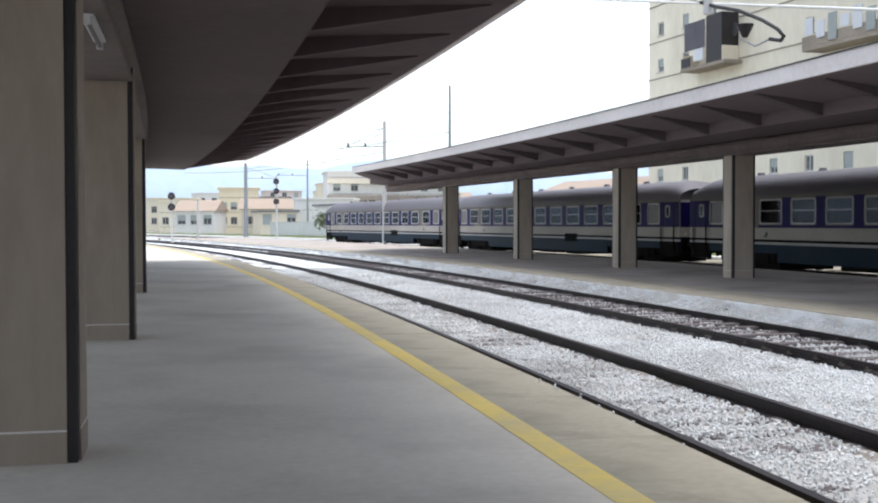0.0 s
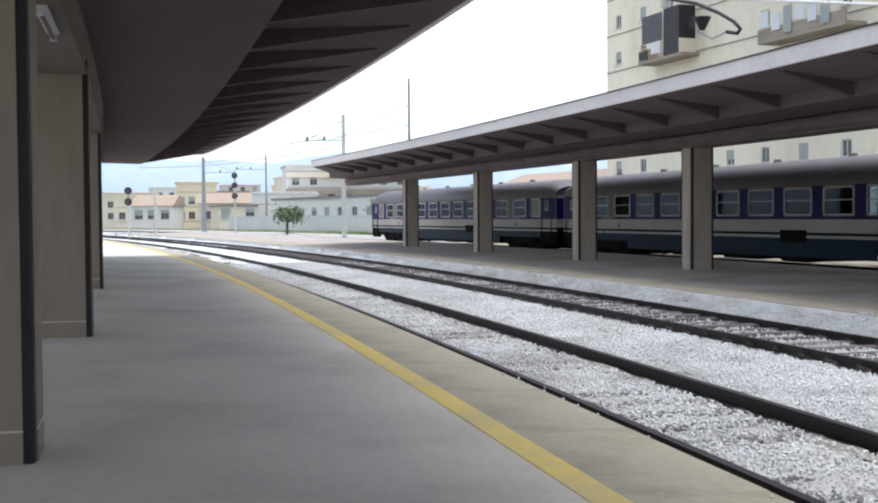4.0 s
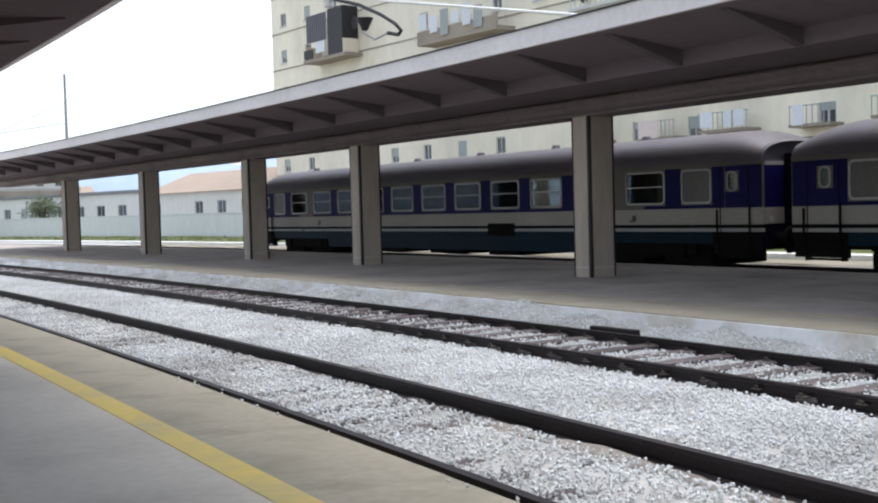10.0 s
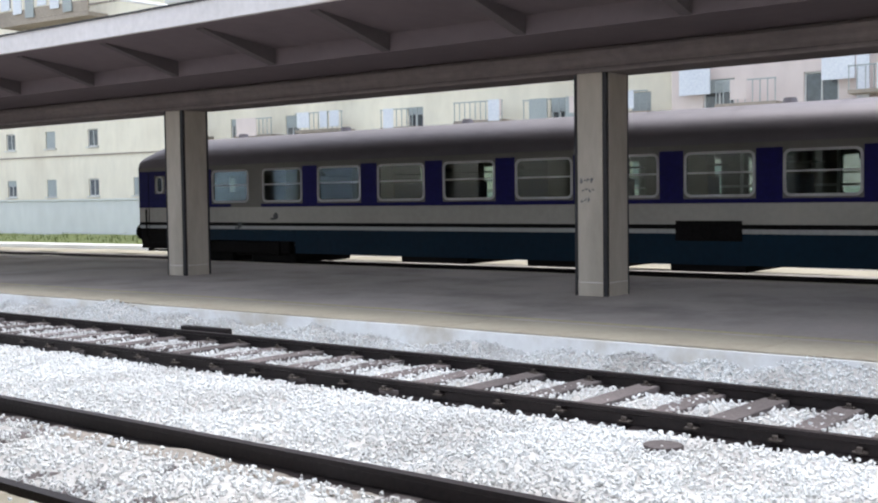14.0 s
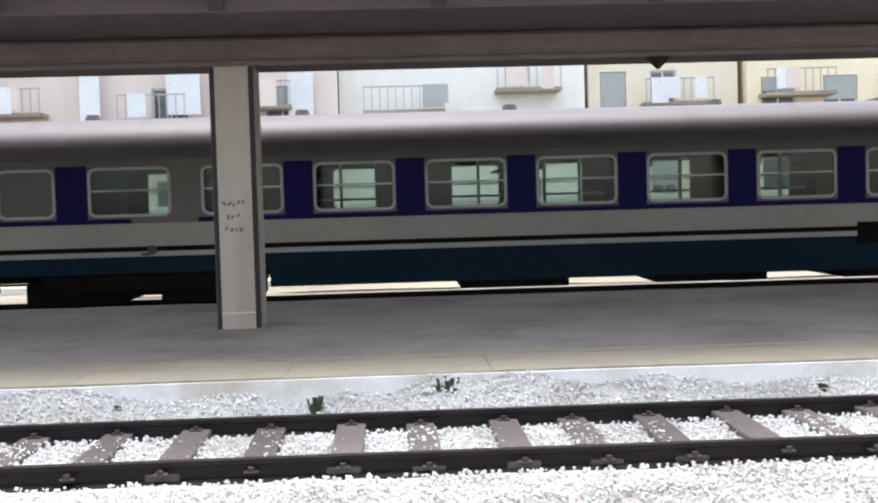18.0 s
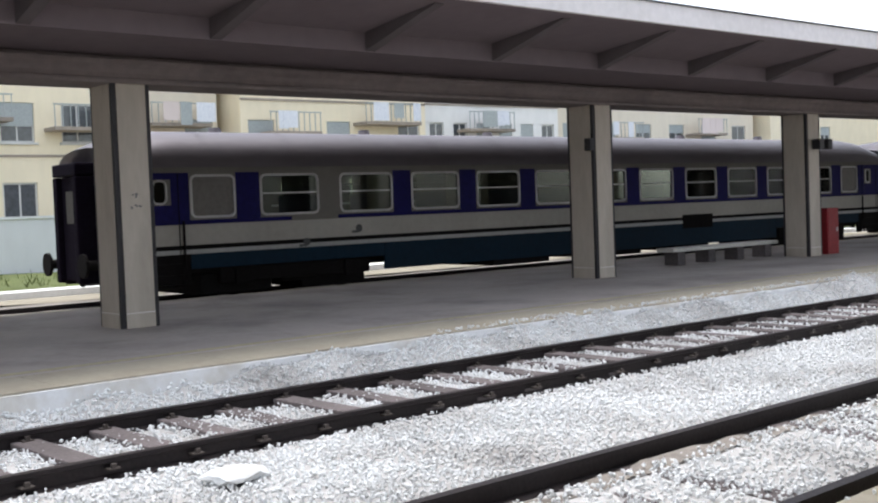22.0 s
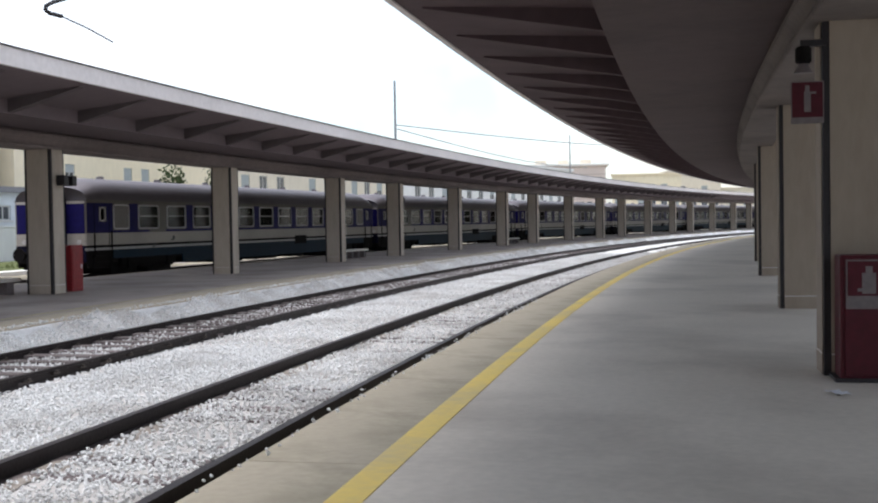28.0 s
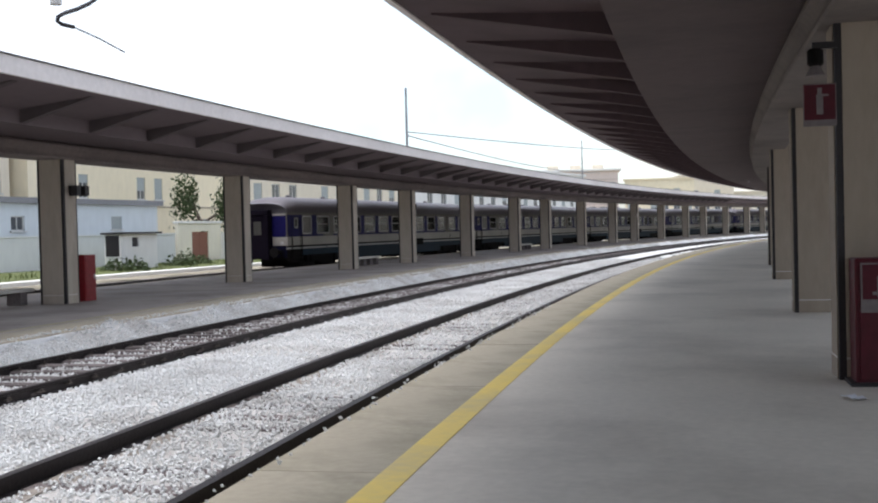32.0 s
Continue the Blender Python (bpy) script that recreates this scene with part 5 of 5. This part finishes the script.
# ---- kerb stones and loose ballast ----
def kerbs(d0, d1, top, s0, s1, label, material=M_KERB):
    kb = thing("kerb", label, "kerb", kind="structure")
    L = 1.9
    rng = random.Random(3)
    me = cached(("kerb_stone", d0), lambda: box(-L / 2 + 0.0015, L / 2 - 0.0015, -(d1 - d0) / 2, (d1 - d0) / 2, -0.42, 0, 0.005), material)
    s = s0
    while s < s1:
        ob = new("kerb_stone", me)
        ob.parent = kb
        ob.matrix_world = at(s, (d0 + d1) / 2 + rng.uniform(-0.008, 0.008), top + rng.uniform(-0.002, 0.002))
        s += L * R0 / (R0 + (d0 + d1) / 2)
    return kb


kerbs(2.1, 2.94, 0.0, -105, 240, "worn beige concrete kerb stones along the platform edge")
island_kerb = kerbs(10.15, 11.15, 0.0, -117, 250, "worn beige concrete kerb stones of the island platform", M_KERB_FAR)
part("limed_face", sweep("limed_face", [(10.105, -0.4), (10.141, -0.4), (10.141, -0.02), (10.128, -0.025)], -117, 250, 1.0, M_LIMED, wob=0.012), None, island_kerb, "whitewashed and stained kerb face")
kerbs(FBACK, FBACK + 0.25, 0.0, -117, 250, "worn concrete edge stones of the island platform")


def chips(name, n, s0, s1, d0, d1, size, seed, z=-0.325):
    rng = np.random.default_rng(seed)
    base = np.array([(1, 0, 0), (-1, 0, 0), (0, 1, 0), (0, -1, 0), (0, 0, 1), (0, 0, -1)], float)
    fc = np.array([(0, 2, 4), (2, 1, 4), (1, 3, 4), (3, 0, 4), (2, 0, 5), (1, 2, 5), (3, 1, 5), (0, 3, 5)])
    s, d = rng.uniform(s0, s1, n), rng.uniform(d0, d1, n)
    near_rail = np.abs(d[:, None] + 0.05 - np.array([5.12, 7.78, 9.33])).min(1) < 0.14
    d = np.where(near_rail, rng.uniform(max(d0, 5.5), min(d1, 7.4), n) if d1 - d0 > 2 and d0 < 5 else d, d)
    th = PHI + s / R0
    pos = np.stack([CX + (R0 + d) * np.sin(th), CY + (R0 + d) * np.cos(th), z + (heap(s, d) if z == -0.325 else 0) + rng.uniform(-0.01, 0.03, n)], 1)
    q, _ = np.linalg.qr(rng.normal(size=(n, 3, 3)))
    sc = rng.uniform(0.5, 1.3, (n, 1, 1)) * size * rng.uniform(0.6, 1.2, (n, 6, 1))
    v = np.einsum("nij,kj->nki", q, base) * sc + pos[:, None, :]
    f = fc[None] + (np.arange(n) * 6)[:, None, None]
    ob = new(name, mesh(name, v.reshape(-1, 3).tolist(), f.reshape(-1, 3).tolist(), M_STONE))
    tagged(ob, "loose pale limestone chips of the ballast", "ballast", kind="stuff")


chips("ballast_stones", 110000, -16, 16, 3.76, 10.13, 0.019, 1)
chips("ballast_stones", 24000, -20, 40, 9.5, 10.1, 0.016, 5)
chips("ballast_stones", 9000, 40, 90, 9.5, 10.1, 0.026, 12)
chips("ballast_stones", 9000, -80, -20, 9.5, 10.1, 0.025, 6)
chips("ballast_stones", 40000, -45, -16, 3.76, 10.1, 0.02, 2)
chips("ballast_stones", 52000, 16, 60, 3.76, 10.1, 0.02, 3)
chips("kerb_gravel", 120, 3, 22, 2.85, 2.94, 0.018, 7, 0.012)
chips("kerb_gravel", 2600, 9, 70, 10.15, 10.3, 0.02, 11, 0.006)
chips("kerb_gravel", 18, -12, -4, 2.86, 2.94, 0.016, 8, 0.01)

# ---- things on the platforms ----
M_RED = mat("red_enamel", (0.26, 0.014, 0.02), (0.17, 0.01, 0.014), 0.45, 2.0, 0.05)
M_DARKRED = mat("dark_red_enamel", (0.085, 0.004, 0.013), (0.055, 0.003, 0.008), 0.5, 2.0, 0.05)
M_PAPER = mat("white_sign_film", (0.2, 0.17, 0.17), (0.14, 0.12, 0.12), 0.6, 3.0, 0.02)
M_BENCH = mat("bench_stone", (0.68, 0.64, 0.58), (0.52, 0.49, 0.44), 0.85, 3.0, 0.2)
M_LAMP = mat("lamp_plastic", (0.7, 0.7, 0.72), (0.6, 0.6, 0.62), 0.4, 3.0, 0.02)


def bench(s, d, length, label):
    b = thing("bench", label, "bench", "stone benches on the island platform", m=at(s, d))
    part("seat", box(-length / 2, length / 2, -0.24, 0.24, 0.3, 0.385, 0.02), M_BENCH, b)
    n = 5 if length > 4 else 4
    for i in range(n):
        x = -length / 2 + 0.35 + (length - 0.7) * i / (n - 1)
        # Darker sleeper concrete puts the shade under the seat into the supports.
        part("support", box(x - 0.13, x + 0.13, -0.19, 0.19, 0, 0.299, 0.015), M_SLEEPER, b)
    return b


bench(21.85, 15.65, 4.0, "long pale stone bench on four block supports")
bench(47.0, 15.75, 3.0, "long pale stone bench on block supports")
bench(73.5, 15.75, 3.0, "long pale stone bench on block supports")

box_ = thing("hose_cabinet", "dark red metal hose cabinet beside a pillar", "cabinet", m=at(24.75, 14.85))
part("body", box(-0.25, 0.25, -0.3, 0.3, 0.0, 1.12, 0.02), M_RED, box_)
part("door", box(-0.21, 0.21, -0.312, -0.302, 0.08, 1.04, 0.004), M_RED, box_)
part("latch", box(0.12, 0.17, -0.33, -0.313, 0.55, 0.65), M_ALU, box_)

cab = thing("fire_cabinet", "dark red fire hose cabinet with a white pictogram label", "cabinet", m=at(11.5, -1.28 - 0.5))
part("body", box(-0.18, 0.18, -0.5, 0.5, 0.0, 1.16, 0.02), M_DARKRED, cab)
part("door", box(-0.194, -0.182, -0.46, 0.46, 0.06, 1.13, 0.004), M_DARKRED, cab)
lab = part("label", box(-0.2, -0.195, 0.05, 0.45, 0.67, 1.12), M_PAPER, cab, "white label with red pictogram panel")
part("pictogram_panel", box(-0.203, -0.2005, 0.065, 0.435, 0.79, 1.105), M_DARKRED, lab)
part("pictogram", join(box(-0.206, -0.2035, 0.19, 0.31, 0.81, 1.0), box(-0.206, -0.2035, 0.22, 0.28, 1.0, 1.06), box(-0.206, -0.2035, 0.3, 0.35, 0.83, 0.86)), M_PAPER, lab)
part("plinth", box(-0.24, 0.2, -0.55, 0.55, 0.0, 0.035, 0.005), M_DARK, cab)

sign = thing("fire_sign", "small red and white fire extinguisher sign on a pillar", "sign", m=at(11.7, -1.2))
part("plate", box(-0.012, 0.0, 0.0, 0.3, 2.4, 2.8, 0.003), M_PAPER, sign)
part("red_panel", box(-0.015, -0.013, 0.01, 0.29, 2.46, 2.79), M_DARKRED, sign)
part("pictogram", join(box(-0.018, -0.016, 0.12, 0.18, 2.51, 2.7), box(-0.018, -0.016, 0.13, 0.17, 2.7, 2.76), box(-0.018, -0.016, 0.07, 0.125, 2.68, 2.7)), M_PAPER, sign)
horn = thing("loudspeaker", "grey horn loudspeaker fixed under the beam", "loudspeaker", m=at(11.72, -1.02, 2.93))
part("horn", cyl(0.09, -0.05, 0.04, 16, 0.04, axis="Z"), M_PAPER, horn, "pale flared mouth")
part("driver", cyl(0.075, 0.04, 0.2, 14, bevel=0.015), M_BLACK, horn)
part("bracket", box(-0.03, 0.03, -0.2, 0.03, 0.2, 0.26), M_DARK, horn)

for s in (-11.3,):
    tl = thing("tube_light", "white fluorescent tube fitting under the canopy beam", "lamp", m=at(s, -1.24, 3.28))
    part("housing", box(-0.75, 0.75, -0.06, 0.06, 0.06, 0.13, 0.01), M_LAMP, tl)
    part("tube", cyl(0.022, -0.7, 0.7, 10, axis="X", at_=(0, 0, 0.02)), M_PAPER, tl)
    part("end_cap", box(-0.75, -0.7, -0.03, 0.03, -0.01, 0.06), M_LAMP, tl)
    part("end_cap", box(0.7, 0.75, -0.03, 0.03, -0.01, 0.06), M_LAMP, tl)

for s in (24.04,):  # one pillar carries a twin loudspeaker, two carry small ones
    sp = thing("loudspeaker", "dark twin box loudspeaker fixed to a pillar", "loudspeaker", m=at(s, 14.36, 2.64))
    for xs0, xs1 in ((-0.27, -0.08), (0.08, 0.27)):
        part("case", box(xs0, xs1, -0.14, 0.07, -0.12, 0.12, 0.02), M_DARK, sp)
    part("bracket", box(-0.078, 0.078, 0.0, 0.098, -0.04, 0.04), M_POLE, sp)
for s in (16.45, 50.4):
    sp = thing("loudspeaker", "small dark box loudspeaker fixed to a pillar", "loudspeaker", m=at(s, 14.5, 2.6))
    part("case", box(-0.075, 0.03, -0.07, 0.09, -0.12, 0.12, 0.02), M_DARK, sp)
    part("bracket", box(0.03, 0.05, -0.03, 0.04, -0.05, 0.05), M_POLE, sp)
drip = thing("junction_box", "small dark junction box under the beam", "box", m=at(3.25, 14.5, 3.27))
part("case", cyl(0.02, -0.06, 0.08, 12, 0.16), M_DARK, drip)

# scribbles on three pillars
M_INK = mat("marker_ink", (0.2, 0.19, 0.19), (0.14, 0.135, 0.135), 0.7, 6.0, 0.0)


def scribble(s, d, z, w, h, seed):
    rng = random.Random(seed)
    verts, faces = [], []
    rows = max(2, int(h / 0.13))
    for r in range(rows):
        cx, zr = -w / 2 + rng.uniform(0, w * 0.25), h / 2 - h * (r + 0.5) / rows
        while cx < w / 2 * rng.uniform(0.3, 1.0):
            lw, lh = rng.uniform(0.03, 0.055), rng.uniform(0.05, 0.1)
            x, y = cx, zr + rng.uniform(-0.5, 0.5) * lh
            for i in range(3):
                nx, ny = cx + rng.uniform(0, 1) * lw, zr + rng.uniform(-0.5, 0.5) * lh
                p, q = Vector((x, 0, y)), Vector((nx, 0, ny))
                if (q - p).length > 0.015:
                    u = Vector((-(q - p).z, 0, (q - p).x)).normalized() * 0.011
                    k = len(verts)
                    verts += [p - u, q - u, q + u, p + u]
                    faces.append((k, k + 1, k + 2, k + 3))
                x, y = nx, ny
            cx += lw * 1.3
    ob = new("graffiti", mesh("graffiti", verts, faces, M_INK))
    ob.matrix_world = at(s, d - 0.004, z)
    tagged(ob, "dark scribbled graffiti on a beige pillar", "graffiti")


scribble(-2.1, 14.455, 1.45, 0.3, 0.5, 1)
scribble(7.3, 14.455, 1.75, 0.18, 0.3, 2)
scribble(-9.2, 14.455, 1.6, 0.25, 0.45, 3)

# loose things by the rails
def lump(sx, sy, sz, seed):
    rng = random.Random(seed)
    bm = bmesh.new()
    bmesh.ops.create_icosphere(bm, subdivisions=2, radius=1)
    for v in bm.verts:
        k = 0.8 + 0.4 * noise.noise(v.co * 1.3 + Vector((seed * 3.1, 0, 0)))
        v.co = Vector((v.co.x * sx * k, v.co.y * sy * k, v.co.z * sz * k))
    return bm


slab_ = thing("stone_slab", "pale flat stone lying on the ballast", "stone", m=at(4.2, 6.75, -0.245))
part("block", lump(0.3, 0.2, 0.06, 2), M_STONE, slab_)
lid = thing("drain_cover", "round grey drain cover in the ballast", "drain cover", m=at(-4.2, 7.05, -0.3))
part("cover", cyl(0.15, -0.03, 0.03, 20, bevel=0.008), M_SLEEPER, lid)
scrap = thing("rail_scrap", "short dark piece of rail lying on the ballast", "scrap rail", m=at(-12.2, 9.62, -0.24, 2))
part("bar", box(-0.45, 0.45, -0.06, 0.06, -0.05, 0.06, 0.02), M_RAIL, scrap)


def weed(s, d, z, h, seed):
    rng = random.Random(seed)
    t = thing("weed", "small green weed growing in the ballast", "weed", "weeds in the ballast", m=at(s, d, z))
    verts, faces = [], []
    for i in range(26):
        a, r = rng.uniform(0, 6.28), rng.uniform(0.02, h * 0.5)
        p = Vector((math.cos(a) * r * 0.4, math.sin(a) * r * 0.4, 0))
        q = Vector((math.cos(a) * r, math.sin(a) * r, rng.uniform(0.4, 1) * h))
        u = Vector((-math.sin(a), math.cos(a), 0)) * 0.014
        k = len(verts)
        verts += [p - u, p + u, q + u * 1.6, q - u * 1.6]
        faces.append((k, k + 1, k + 2, k + 3))
    part("leaves", mesh("leaves", verts, faces, M_LEAF), None, t)


for i, (s, d, h) in enumerate(((0.3, 10.0, 0.28), (-0.85, 9.8, 0.18), (-2.6, 9.95, 0.14), (3.6, 9.9, 0.12), (-20, 9.9, 0.16), (12, 9.95, 0.14))):
    weed(s, d, -0.3, h, i)

scrap_ = thing("paper_scrap", "small crumpled white paper beside the cabinet", "litter", m=at(10.55, -1.15, 0.0, 20))
bm = bmesh.new()
bmesh.ops.create_grid(bm, x_segments=6, y_segments=4, size=1)
for v in bm.verts:
    v.co = Vector((v.co.x * 0.13, v.co.y * 0.06, 0.012 + 0.02 * (noise.noise(v.co * 1.7) + 0.5)))
part("sheet", bm, M_CLOTH, scrap_)

motions()
